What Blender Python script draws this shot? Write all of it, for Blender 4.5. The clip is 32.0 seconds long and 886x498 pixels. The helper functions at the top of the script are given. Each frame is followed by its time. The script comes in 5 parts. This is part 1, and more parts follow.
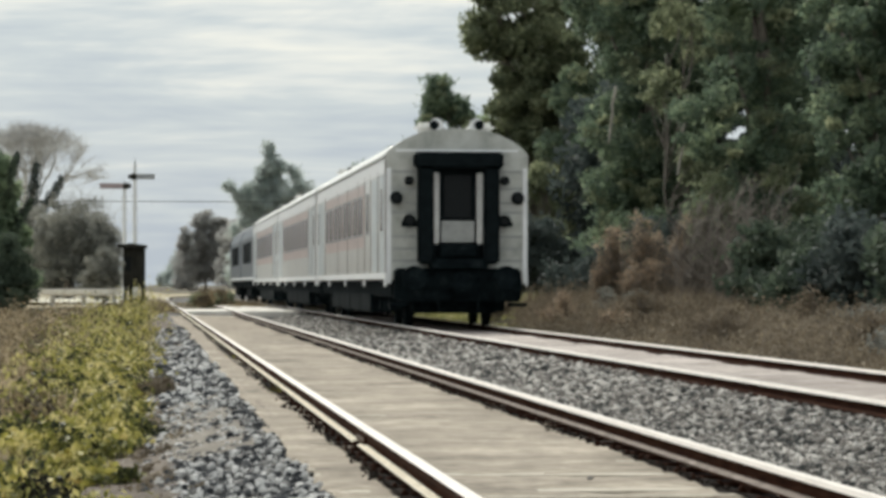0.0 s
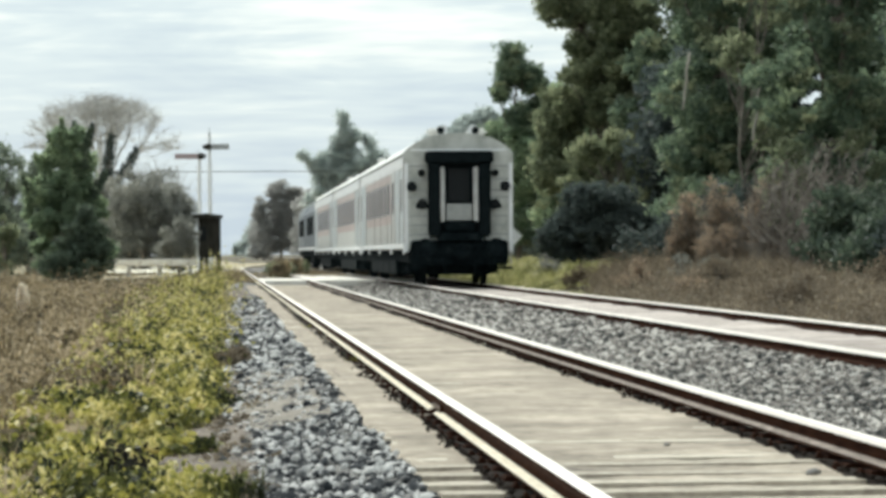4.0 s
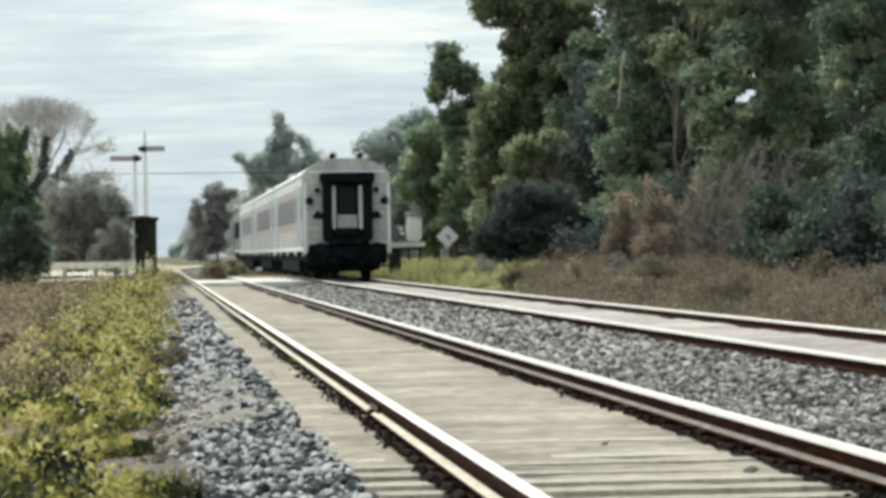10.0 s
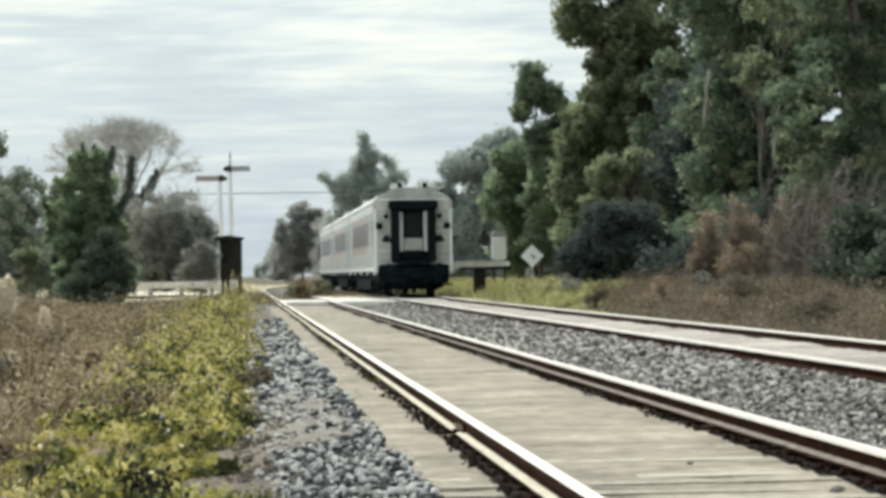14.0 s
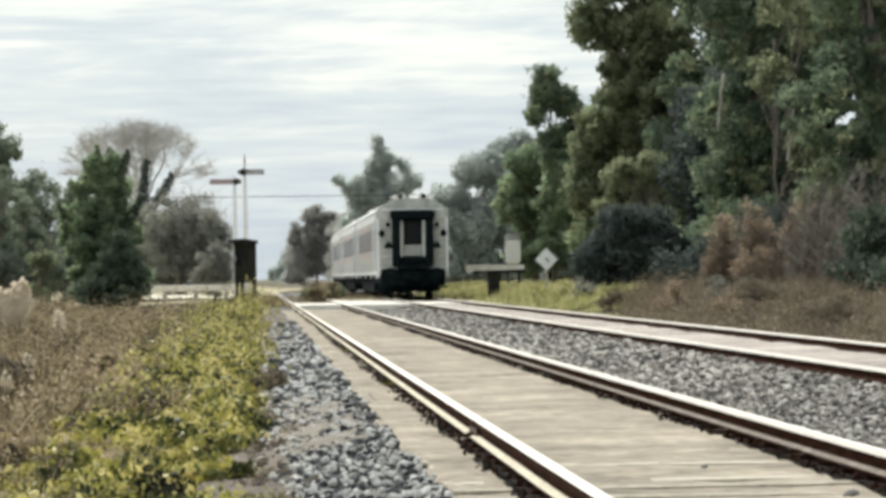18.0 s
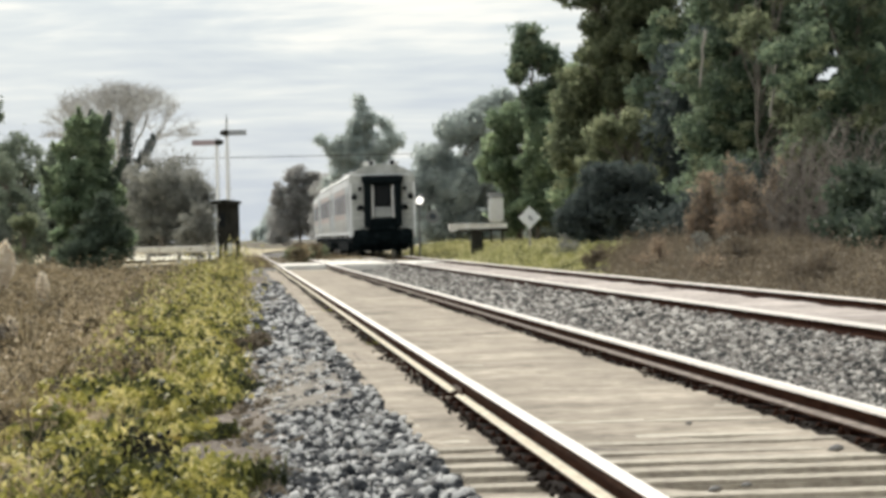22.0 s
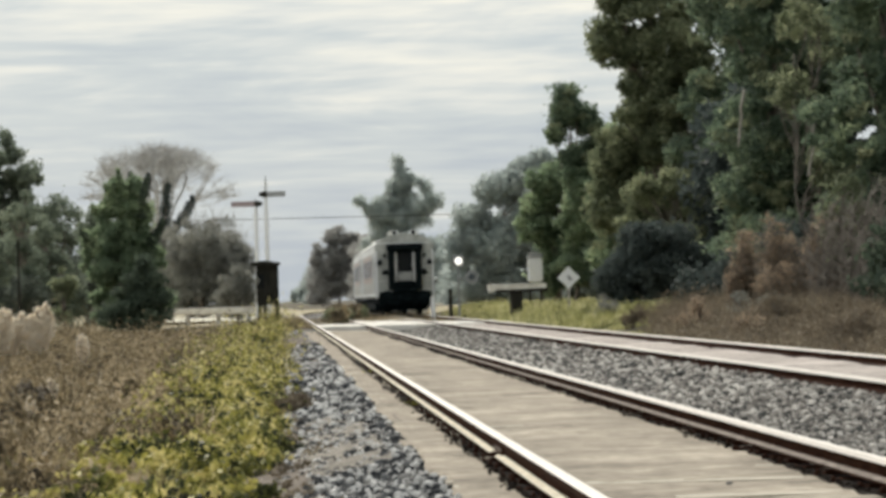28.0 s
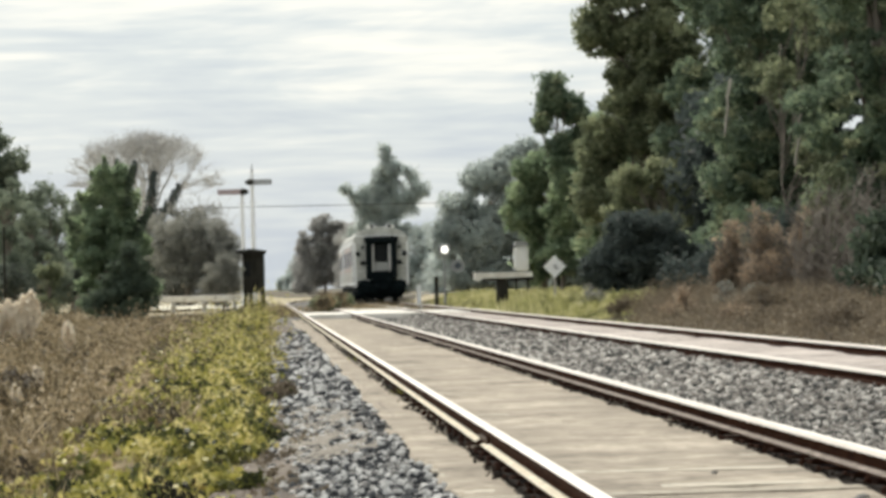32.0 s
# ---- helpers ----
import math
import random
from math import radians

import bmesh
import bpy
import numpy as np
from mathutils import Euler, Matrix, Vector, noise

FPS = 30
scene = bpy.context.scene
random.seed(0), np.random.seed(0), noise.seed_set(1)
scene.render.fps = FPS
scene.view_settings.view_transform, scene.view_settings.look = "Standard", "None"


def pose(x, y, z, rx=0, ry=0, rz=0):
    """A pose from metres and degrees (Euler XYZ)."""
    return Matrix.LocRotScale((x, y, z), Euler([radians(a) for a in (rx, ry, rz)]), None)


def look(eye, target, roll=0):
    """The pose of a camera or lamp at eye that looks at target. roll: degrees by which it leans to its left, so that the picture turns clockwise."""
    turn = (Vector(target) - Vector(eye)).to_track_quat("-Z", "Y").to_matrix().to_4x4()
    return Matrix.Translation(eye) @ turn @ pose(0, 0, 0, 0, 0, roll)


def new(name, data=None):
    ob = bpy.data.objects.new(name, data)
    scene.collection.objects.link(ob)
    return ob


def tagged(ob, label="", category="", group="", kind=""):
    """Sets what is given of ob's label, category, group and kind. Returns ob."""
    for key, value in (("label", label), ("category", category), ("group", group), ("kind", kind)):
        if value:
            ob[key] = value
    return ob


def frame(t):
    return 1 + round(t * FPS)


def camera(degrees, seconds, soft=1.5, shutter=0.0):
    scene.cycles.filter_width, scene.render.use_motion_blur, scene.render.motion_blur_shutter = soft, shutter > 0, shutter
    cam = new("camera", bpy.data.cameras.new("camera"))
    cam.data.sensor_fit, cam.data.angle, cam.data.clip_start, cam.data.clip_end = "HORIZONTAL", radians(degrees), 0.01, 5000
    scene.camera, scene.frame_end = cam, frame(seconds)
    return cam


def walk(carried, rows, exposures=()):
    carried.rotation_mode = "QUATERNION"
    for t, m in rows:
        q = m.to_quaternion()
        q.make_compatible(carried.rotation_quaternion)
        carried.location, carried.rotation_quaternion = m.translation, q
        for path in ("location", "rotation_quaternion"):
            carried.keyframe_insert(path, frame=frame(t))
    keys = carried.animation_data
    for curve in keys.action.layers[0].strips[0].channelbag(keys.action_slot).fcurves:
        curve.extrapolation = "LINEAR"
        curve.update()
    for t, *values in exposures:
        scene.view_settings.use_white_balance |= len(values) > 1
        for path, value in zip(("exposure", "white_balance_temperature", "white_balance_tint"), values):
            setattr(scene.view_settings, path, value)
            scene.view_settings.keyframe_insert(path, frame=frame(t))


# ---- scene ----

# camera: hand-held on the spot beside the near track, long lens; rail heads lie at z = 0
EYE = Vector((0.0, 0.0, 0.91))
# seconds, degrees to the right of the track's direction, degrees up, lean
AIM = [
    (0, 5.613, 0.673, 0.07), (0.5, 5.576, 0.629, 0.10), (1, 5.116, 0.533, -0.01), (1.5, 4.731, 0.342, 0.05),
    (2, 4.505, 0.162, -0.01), (2.5, 4.385, 0.115, 0.00), (3, 4.375, 0.148, -0.03), (3.5, 4.340, 0.070, -0.27),
    (5.5, 4.056, 0.503, -0.45), (6, 4.373, 0.797, -0.51), (6.5, 4.786, 0.747, -0.47), (7, 5.104, 0.447, -0.54),
    (7.5, 5.958, 0.133, -0.50), (8, 6.294, -0.073, -0.55), (8.5, 6.298, -0.055, -0.56), (9, 6.272, -0.118, -0.70),
    (9.5, 5.963, 0.042, -0.77), (10, 5.397, 0.068, -0.79), (10.5, 4.557, 0.116, -0.74), (11, 3.795, 0.407, -0.81),
    (11.5, 3.204, 0.636, -0.79), (12, 3.551, 0.784, -0.83), (12.5, 3.610, 0.787, -0.84), (13, 3.790, 0.677, -0.85),
    (13.5, 3.833, 0.515, -0.87), (14, 3.810, 0.456, -0.86), (14.5, 3.760, 0.321, -0.85), (15, 3.652, 0.214, -0.94),
    (15.5, 3.605, 0.123, -0.92), (17.5, 3.504, 0.315, -0.83), (18, 3.543, 0.523, -0.81), (18.5, 3.585, 0.436, -0.93),
    (19, 3.555, 0.253, -0.97), (19.5, 3.536, 0.175, -0.84), (20, 3.522, 0.023, -0.92), (20.5, 3.823, -0.040, -0.95),
    (21, 3.906, -0.059, -1.03), (21.5, 3.873, -0.169, -1.23), (22, 3.844, -0.253, -1.33), (22.5, 3.959, -0.326, -1.37),
    (23, 4.887, -0.410, -1.30), (23.5, 5.368, -0.477, -1.42), (24, 5.482, -0.551, -1.50), (24.5, 5.462, -0.663, -1.52),
    (25, 5.454, -0.708, -1.58), (25.5, 5.288, -0.599, -1.60), (26, 4.303, 0.118, -1.57), (26.5, 3.731, 0.708, -1.62),
    (28.5, 3.098, 0.995, -1.52), (29, 2.999, 1.153, -1.54), (29.5, 2.607, 1.183, -1.61), (30, 2.592, 1.115, -1.55),
    (30.5, 2.615, 0.980, -1.61), (31, 2.811, 0.839, -1.67), (31.5, 3.267, 0.751, -1.51), (32, 3.394, 0.680, -1.37),
]
cam = camera(16.53, 32.0, soft=3.7)


def aim(right, up, lean):
    d = Vector((math.tan(radians(right)), 1.0, math.tan(radians(up)) / math.cos(radians(right))))
    return look(EYE, EYE + d * 50, lean)


walk(cam, [(t, aim(a, b, c)) for t, a, b, c in AIM],
     exposures=[(0, 0.05, 6420, 7), (2.2, 0.1, 6400, 7), (3.2, 0.34, 6300, 4), (6, 0.42, 6200, 2), (8, 0.47, 6200, 3), (9, 0.44, 6200, 3), (11, 0.25, 6220, 3), (13, 0.33, 6250, 3), (15, 0.25, 6380, 4), (18, 0.36, 6480, 6), (20, 0.32, 6530, 8), (22.5, 0.34, 6550, 9), (25, 0.33, 6560, 8), (27, 0.12, 6580, 8), (29, 0.02, 6600, 8), (30.5, 0.21, 6620, 8), (32, 0.31, 6630, 8)])

# ---- world, sun ----
SUN_AZ, SUN_EL = radians(-20), radians(42)      # azimuth from the track's direction, to the left


def make_world():
    w = bpy.data.worlds.new("world")
    scene.world = w
    w.use_nodes = True
    nt = w.node_tree
    nt.nodes.clear()
    N, L = nt.nodes.new, nt.links.new
    out, bg = N("ShaderNodeOutputWorld"), N("ShaderNodeBackground")
    sky = N("ShaderNodeTexSky")
    sky.sky_type, sky.sun_disc = "NISHITA", False
    sky.sun_elevation, sky.sun_rotation = SUN_EL, SUN_AZ
    sky.air_density, sky.dust_density = 1.2, 2.0
    dim = N("ShaderNodeMix")
    dim.data_type = "RGBA"
    dim.blend_type = "MULTIPLY"
    dim.inputs[0].default_value = 1.0
    dim.inputs[7].default_value = (0.075, 0.075, 0.075, 1)
    L(sky.outputs[0], dim.inputs[6])
    geo = N("ShaderNodeTexCoord")
    sep = N("ShaderNodeSeparateXYZ")
    L(geo.outputs["Generated"], sep.inputs[0])
    # long flat cloud banks: stretched along the horizon, finer lower down
    mp = N("ShaderNodeMapping")
    mp.inputs["Scale"].default_value = (9, 9, 58)
    L(geo.outputs["Generated"], mp.inputs[0])
    big = N("ShaderNodeTexNoise")
    big.inputs["Scale"].default_value, big.inputs["Detail"].default_value = 1.0, 5.0
    big.inputs["Roughness"].default_value, big.inputs["Distortion"].default_value = 0.58, 0.8
    L(mp.outputs[0], big.inputs["Vector"])
    mp2 = N("ShaderNodeMapping")
    mp2.inputs["Scale"].default_value = (26, 26, 300)
    L(geo.outputs["Generated"], mp2.inputs[0])
    fine = N("ShaderNodeTexNoise")
    fine.inputs["Scale"].default_value, fine.inputs["Detail"].default_value = 1.0, 4.0
    L(mp2.outputs[0], fine.inputs["Vector"])
    add = N("ShaderNodeMath")
    add.operation = "MULTIPLY_ADD"
    add.inputs[1].default_value = 0.48
    L(fine.outputs["Fac"], add.inputs[0])
    L(big.outputs["Fac"], add.inputs[2])
    con = N("ShaderNodeMapRange")
    con.clamp = False
    con.inputs["From Min"].default_value, con.inputs["From Max"].default_value = 0.52, 1.05
    con.inputs["To Min"].default_value, con.inputs["To Max"].default_value = 0.40, 1.04
    L(add.outputs[0], con.inputs[0])
    add = con
    # more cloud the higher one looks
    rise = N("ShaderNodeMapRange")
    rise.inputs["From Min"].default_value, rise.inputs["From Max"].default_value = 0.0, 0.10
    rise.inputs["To Min"].default_value, rise.inputs["To Max"].default_value = -0.34, 0.09
    L(sep.outputs[2], rise.inputs[0])
    tot = N("ShaderNodeMath")
    L(add.outputs[0], tot.inputs[0])
    L(rise.outputs[0], tot.inputs[1])
    ramp = N("ShaderNodeValToRGB")
    e = ramp.color_ramp.elements
    e[0].position, e[0].color = 0.30, (0.485, 0.545, 0.62, 1)
    e[1].position, e[1].color = 0.95, (0.93, 0.91, 0.835, 1)
    e2 = e.new(0.60)
    e2.color = (0.615, 0.665, 0.695, 1)
    e3 = e.new(0.76)
    e3.color = (0.755, 0.775, 0.765, 1)
    L(tot.outputs[0], ramp.inputs[0])
    mix = N("ShaderNodeMix")
    mix.data_type = "RGBA"
    mix.inputs[0].default_value = 0.90
    L(dim.outputs[2], mix.inputs[6])
    L(ramp.outputs[0], mix.inputs[7])
    L(mix.outputs[2], bg.inputs[0])
    bg.inputs[1].default_value = 1.0
    L(bg.outputs[0], out.inputs[0])


make_world()
sun = new("sun", bpy.data.lights.new("sun", "SUN"))
sun.data.energy, sun.data.angle, sun.data.color = 2.6, radians(12), (1.0, 0.95, 0.86)
sun_dir = Vector((math.sin(SUN_AZ) * math.cos(SUN_EL), math.cos(SUN_AZ) * math.cos(SUN_EL), math.sin(SUN_EL)))
sun.matrix_world = look(sun_dir * 100, (0, 0, 0))

# ---- materials ----


def material(name, stops, scale=4.0, detail=6.0, rough=0.8, metal=0.0, bump=0.0, bump_scale=None, stretch=(1, 1, 1),
             island=0.0, objrand=0.0, coarse=0.0, coarse_scale=0.3, translucent=0.0, rough2=None, spec=0.5):
    """Noise-coloured surface: stops are (position, colour). coarse: strength of large tone patches."""
    m = bpy.data.materials.new(name)
    m.use_nodes = True
    nt = m.node_tree
    N, L = nt.nodes.new, nt.links.new
    b = nt.nodes["Principled BSDF"]
    b.inputs["Metallic"].default_value = metal
    b.inputs["Roughness"].default_value = rough
    b.inputs["Specular IOR Level"].default_value = spec
    tc = N("ShaderNodeNewGeometry")
    mp = N("ShaderNodeMapping")
    mp.inputs["Scale"].default_value = stretch
    tco = N("ShaderNodeTexCoord")
    L(tco.outputs["Object"], mp.inputs[0])
    ns = N("ShaderNodeTexNoise")
    ns.inputs["Scale"].default_value, ns.inputs["Detail"].default_value = scale, detail
    ns.inputs["Roughness"].default_value = 0.62
    L(mp.outputs[0], ns.inputs["Vector"])
    fac = ns.outputs["Fac"]
    if coarse:
        n2 = N("ShaderNodeTexNoise")
        n2.inputs["Scale"].default_value, n2.inputs["Detail"].default_value = coarse_scale, 3.0
        L(mp.outputs[0], n2.inputs["Vector"])
        ma = N("ShaderNodeMath")
        ma.operation = "MULTIPLY_ADD"
        ma.inputs[1].default_value = coarse
        sub = N("ShaderNodeMath")
        sub.operation = "SUBTRACT"
        sub.inputs[1].default_value = 0.5
        L(n2.outputs["Fac"], sub.inputs[0])
        L(sub.outputs[0], ma.inputs[0])
        L(fac, ma.inputs[2])
        fac = ma.outputs[0]
    for amount, src in ((island, tc.outputs["Random Per Island"] if island else None),):
        if amount:
            ma = N("ShaderNodeMath")
            ma.operation = "MULTIPLY_ADD"
            ma.inputs[1].default_value = amount
            sub = N("ShaderNodeMath")
            sub.operation = "SUBTRACT"
            sub.inputs[1].default_value = 0.5
            L(src, sub.inputs[0])
            L(sub.outputs[0], ma.inputs[0])
            L(fac, ma.inputs[2])
            fac = ma.outputs[0]
    if objrand:
        oi = N("ShaderNodeObjectInfo")
        ma = N("ShaderNodeMath")
        ma.operation = "MULTIPLY_ADD"
        ma.inputs[1].default_value = objrand
        sub = N("ShaderNodeMath")
        sub.operation = "SUBTRACT"
        sub.inputs[1].default_value = 0.5
        L(oi.outputs["Random"], sub.inputs[0])
        L(sub.outputs[0], ma.inputs[0])
        L(fac, ma.inputs[2])
        fac = ma.outputs[0]
    rp = N("ShaderNodeValToRGB")
    el = rp.color_ramp.elements
    while len(el) < len(stops):
        el.new(0.5)
    for i, (p, c) in enumerate(sorted(stops)):
        el[i].position, el[i].color = p, (*c, 1)
    L(fac, rp.inputs[0])
    L(rp.outputs[0], b.inputs["Base Color"])
    if rough2 is not None:
        mr = N("ShaderNodeMapRange")
        mr.inputs["From Min"].default_value, mr.inputs["From Max"].default_value = 0.3, 0.7
        mr.inputs["To Min"].default_value, mr.inputs["To Max"].default_value = rough, rough2
        L(ns.outputs["Fac"], mr.inputs[0])
        L(mr.outputs[0], b.inputs["Roughness"])
    if bump:
        bp = N("ShaderNodeBump")
        bp.inputs["Strength"].default_value = bump
        bp.inputs["Distance"].default_value = 0.02
        src = ns
        if bump_scale:
            src = N("ShaderNodeTexNoise")
            src.inputs["Scale"].default_value, src.inputs["Detail"].default_value = bump_scale, 5.0
            L(mp.outputs[0], src.inputs["Vector"])
        L(src.outputs["Fac"], bp.inputs["Height"])
        L(bp.outputs[0], b.inputs["Normal"])
    if translucent:
        tr = N("ShaderNodeBsdfTranslucent")
        L(rp.outputs[0], tr.inputs[0])
        ms = N("ShaderNodeMixShader")
        ms.inputs[0].default_value = translucent
        L(b.outputs[0], ms.inputs[1])
        L(tr.outputs[0], ms.inputs[2])
        L(ms.outputs[0], nt.nodes["Material Output"].inputs["Surface"])
    return m


def leafy(name, dark, mid, light, translucent=0.25):
    # haze put into every leaf colour: darks raised, lights lowered
    dark, light = [0.7 * a + 0.3 * b for a, b in zip(dark, mid)], [0.8 * a + 0.2 * b for a, b in zip(light, mid)]
    return material(name, [(0.24, dark), (0.5, mid), (0.78, light)], scale=1.1, detail=2, rough=0.6, island=0.4, coarse=0.8, coarse_scale=0.4,
                    translucent=translucent, spec=0.3)


M_GROUND = material("soil", [(0.3, (0.05, 0.042, 0.026)), (0.55, (0.11, 0.09, 0.055)), (0.8, (0.19, 0.16, 0.095))], scale=1.2,
                    bump=0.6, bump_scale=14, coarse=0.5, coarse_scale=0.15, rough=0.95)
M_BALLAST = material("ballast", [(0.3, (0.055, 0.054, 0.055)), (0.5, (0.145, 0.138, 0.132)), (0.72, (0.27, 0.26, 0.245))], scale=15,
                     detail=4, bump=1.0, bump_scale=17, coarse=0.3, coarse_scale=0.6, rough=0.95)
M_STONE = material("stone", [(0.0, (0.012, 0.015, 0.020)), (0.4, (0.070, 0.075, 0.083)), (0.63, (0.136, 0.136, 0.139)), (0.84, (0.245, 0.236, 0.226)), (1.0, (0.56, 0.555, 0.545))],
                   scale=30, island=2.6, coarse=0.5, coarse_scale=1.6, rough=0.9)
M_STONESOFT = material("dusty_stone", [(0.08, (0.048, 0.050, 0.048)), (0.4, (0.172, 0.157, 0.144)), (0.65, (0.285, 0.259, 0.236)), (1.0, (0.60, 0.57, 0.53))],
                       scale=30, island=1.3, coarse=1.3, coarse_scale=2.2, rough=0.95)
M_FILL = material("dust", [(0.22, (0.155, 0.131, 0.107)), (0.42, (0.286, 0.245, 0.195)), (0.58, (0.373, 0.320, 0.258)), (0.78, (0.55, 0.478, 0.39))], scale=9, coarse=0.9,
                  coarse_scale=1.1, bump=1.0, bump_scale=14, rough=0.95, stretch=(0.8, 0.9, 1))
M_FILL2 = material("pale_dust", [(0.3, (0.25, 0.215, 0.195)), (0.5, (0.43, 0.375, 0.344)), (0.7, (0.62, 0.555, 0.515))], scale=7, coarse=0.9,
                   coarse_scale=0.5, bump=0.4, bump_scale=14, rough=0.95, stretch=(0.5, 1, 1))
M_SLEEPER = material("sleeper_concrete", [(0.3, (0.28, 0.246, 0.20)), (0.5, (0.42, 0.376, 0.306)), (0.7, (0.55, 0.50, 0.42))], scale=14,
                     bump=0.3, objrand=0.35, rough=0.9)
M_RAILTOP = material("polished_steel", [(0.3, (0.76, 0.70, 0.645)), (0.7, (0.92, 0.86, 0.80))], scale=3, stretch=(20, 0.6, 20), metal=0.4,
                     rough=0.45, rough2=0.58)
M_RUST = material("rusted_steel", [(0.3, (0.019, 0.008, 0.0055)), (0.55, (0.042, 0.018, 0.011)), (0.8, (0.088, 0.044, 0.028))], scale=25,
                  stretch=(1, 0.15, 1), rough=1.0, bump=0.3, spec=0.03)
M_FOOT = material("dusty_rail_foot", [(0.3, (0.55, 0.48, 0.36)), (0.6, (0.78, 0.71, 0.57)), (0.8, (0.86, 0.80, 0.68))], scale=20,
                  stretch=(1, 0.2, 1), rough=0.8)
M_FOOTBROWN = material("brown_dusty_rail_foot", [(0.3, (0.10, 0.078, 0.062)), (0.55, (0.24, 0.195, 0.165)), (0.8, (0.42, 0.36, 0.32))], scale=20,
                       stretch=(1, 0.2, 1), rough=0.85)
M_FOOTSHADE = material("foot_shade", [(0.3, (0.007, 0.005, 0.004)), (0.65, (0.016, 0.011, 0.008)), (0.95, (0.08, 0.06, 0.045))], scale=9, coarse=0.5, coarse_scale=1.5, bump=0.6, bump_scale=25, rough=0.95, spec=0.1)
M_ROAD = material("pale_road", [(0.3, (0.62, 0.58, 0.52)), (0.55, (0.80, 0.77, 0.71)), (0.75, (0.90, 0.88, 0.83))], scale=3, bump=0.3, rough=0.9, coarse=0.8, coarse_scale=0.7)
M_LANE = material("dry_dirt_road", [(0.3, (0.62, 0.58, 0.46)), (0.6, (0.78, 0.74, 0.61)), (0.8, (0.86, 0.82, 0.70))], scale=2, coarse=0.4, bump=0.2, rough=0.95)
M_FIELD = material("straw_field", [(0.3, (0.30, 0.25, 0.15)), (0.55, (0.44, 0.38, 0.25)), (0.8, (0.56, 0.50, 0.36))], scale=1.5, coarse=0.6, coarse_scale=0.15, bump=0.4, bump_scale=8, rough=0.95)
# dark patches of this ramp stand for shade between the clumps
M_GREEN = material("green_grass", [(0.05, (0.020, 0.027, 0.011)), (0.36, (0.150, 0.158, 0.042)), (0.58, (0.43, 0.395, 0.095)), (0.95, (0.74, 0.65, 0.30))], scale=2.6, island=0.3,
                   coarse=3.6, coarse_scale=2.0, translucent=0.35, rough=0.6)
M_DRY = material("dry_grass", [(0.06, (0.045, 0.034, 0.022)), (0.36, (0.176, 0.139, 0.079)), (0.62, (0.35, 0.276, 0.166)), (0.95, (0.64, 0.52, 0.355))], scale=1.8, island=0.28,
                 coarse=2.8, coarse_scale=1.2, translucent=0.25, rough=0.7)
M_BANK = material("bank_grass", [(0.1, (0.07, 0.057, 0.042)), (0.45, (0.192, 0.155, 0.113)), (0.75, (0.33, 0.275, 0.196)), (1.0, (0.54, 0.46, 0.33))], scale=1.2, island=0.35,
                  coarse=1.1, coarse_scale=0.7, translucent=0.3, rough=0.8)
M_LUSH = material("lush_grass", [(0.08, (0.09, 0.10, 0.04)), (0.4, (0.36, 0.36, 0.14)), (0.65, (0.60, 0.58, 0.27)), (0.95, (0.76, 0.71, 0.46))], scale=1.0, island=0.5,
                  coarse=2.2, coarse_scale=0.9, translucent=0.4, rough=0.6)
M_BARK = material("bark", [(0.3, (0.10, 0.085, 0.07)), (0.6, (0.24, 0.21, 0.18)), (0.8, (0.36, 0.33, 0.29))], scale=6, stretch=(1, 1, 0.25),
                  bump=0.6, rough=0.9)
M_TWIG = material("bare_twig", [(0.3, (0.40, 0.395, 0.38)), (0.6, (0.53, 0.52, 0.505)), (0.8, (0.64, 0.63, 0.61))], scale=3, island=0.5, rough=0.9)
M_STEM = material("brown_stem", [(0.3, (0.17, 0.148, 0.126)), (0.6, (0.28, 0.25, 0.22)), (0.8, (0.40, 0.36, 0.32))], scale=3, island=0.5, rough=0.9)
M_LEAF = leafy("eucalypt_leaf", (0.080, 0.115, 0.085), (0.178, 0.240, 0.165), (0.36, 0.42, 0.26), 0.6)
# brighter green: sunlit foliage put into the leaf colour
M_LEAFSUN = leafy("sunlit_green_leaf", (0.125, 0.175, 0.115), (0.275, 0.355, 0.23), (0.50, 0.57, 0.36), 0.68)
# also the colour of the lit clusters painted on darker crowns
M_OLIVE = leafy("olive_leaf", (0.105, 0.128, 0.08), (0.23, 0.262, 0.16), (0.44, 0.46, 0.29), 0.62)
# paled well past leaf colour: distance haze put into the base colour
M_LEAFHAZED = leafy("hazed_blue_green_leaf", (0.36, 0.405, 0.395), (0.48, 0.53, 0.515), (0.60, 0.65, 0.625), 0.74)
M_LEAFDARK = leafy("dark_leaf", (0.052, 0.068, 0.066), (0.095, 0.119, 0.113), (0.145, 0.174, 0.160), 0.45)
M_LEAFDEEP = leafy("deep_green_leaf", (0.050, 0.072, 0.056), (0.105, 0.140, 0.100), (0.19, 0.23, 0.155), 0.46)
M_LEAFGREY = leafy("grey_leaf", (0.095, 0.115, 0.095), (0.165, 0.19, 0.16), (0.25, 0.275, 0.235), 0.58)
M_LEAFMID = leafy("grey_green_leaf", (0.115, 0.143, 0.112), (0.21, 0.248, 0.19), (0.34, 0.38, 0.285), 0.64)
M_EARTH = material("rusty_earth", [(0.3, (0.07, 0.055, 0.043)), (0.5, (0.14, 0.112, 0.088)), (0.7, (0.23, 0.19, 0.155))], scale=6, coarse=0.5, bump=0.5, bump_scale=20, rough=0.95)
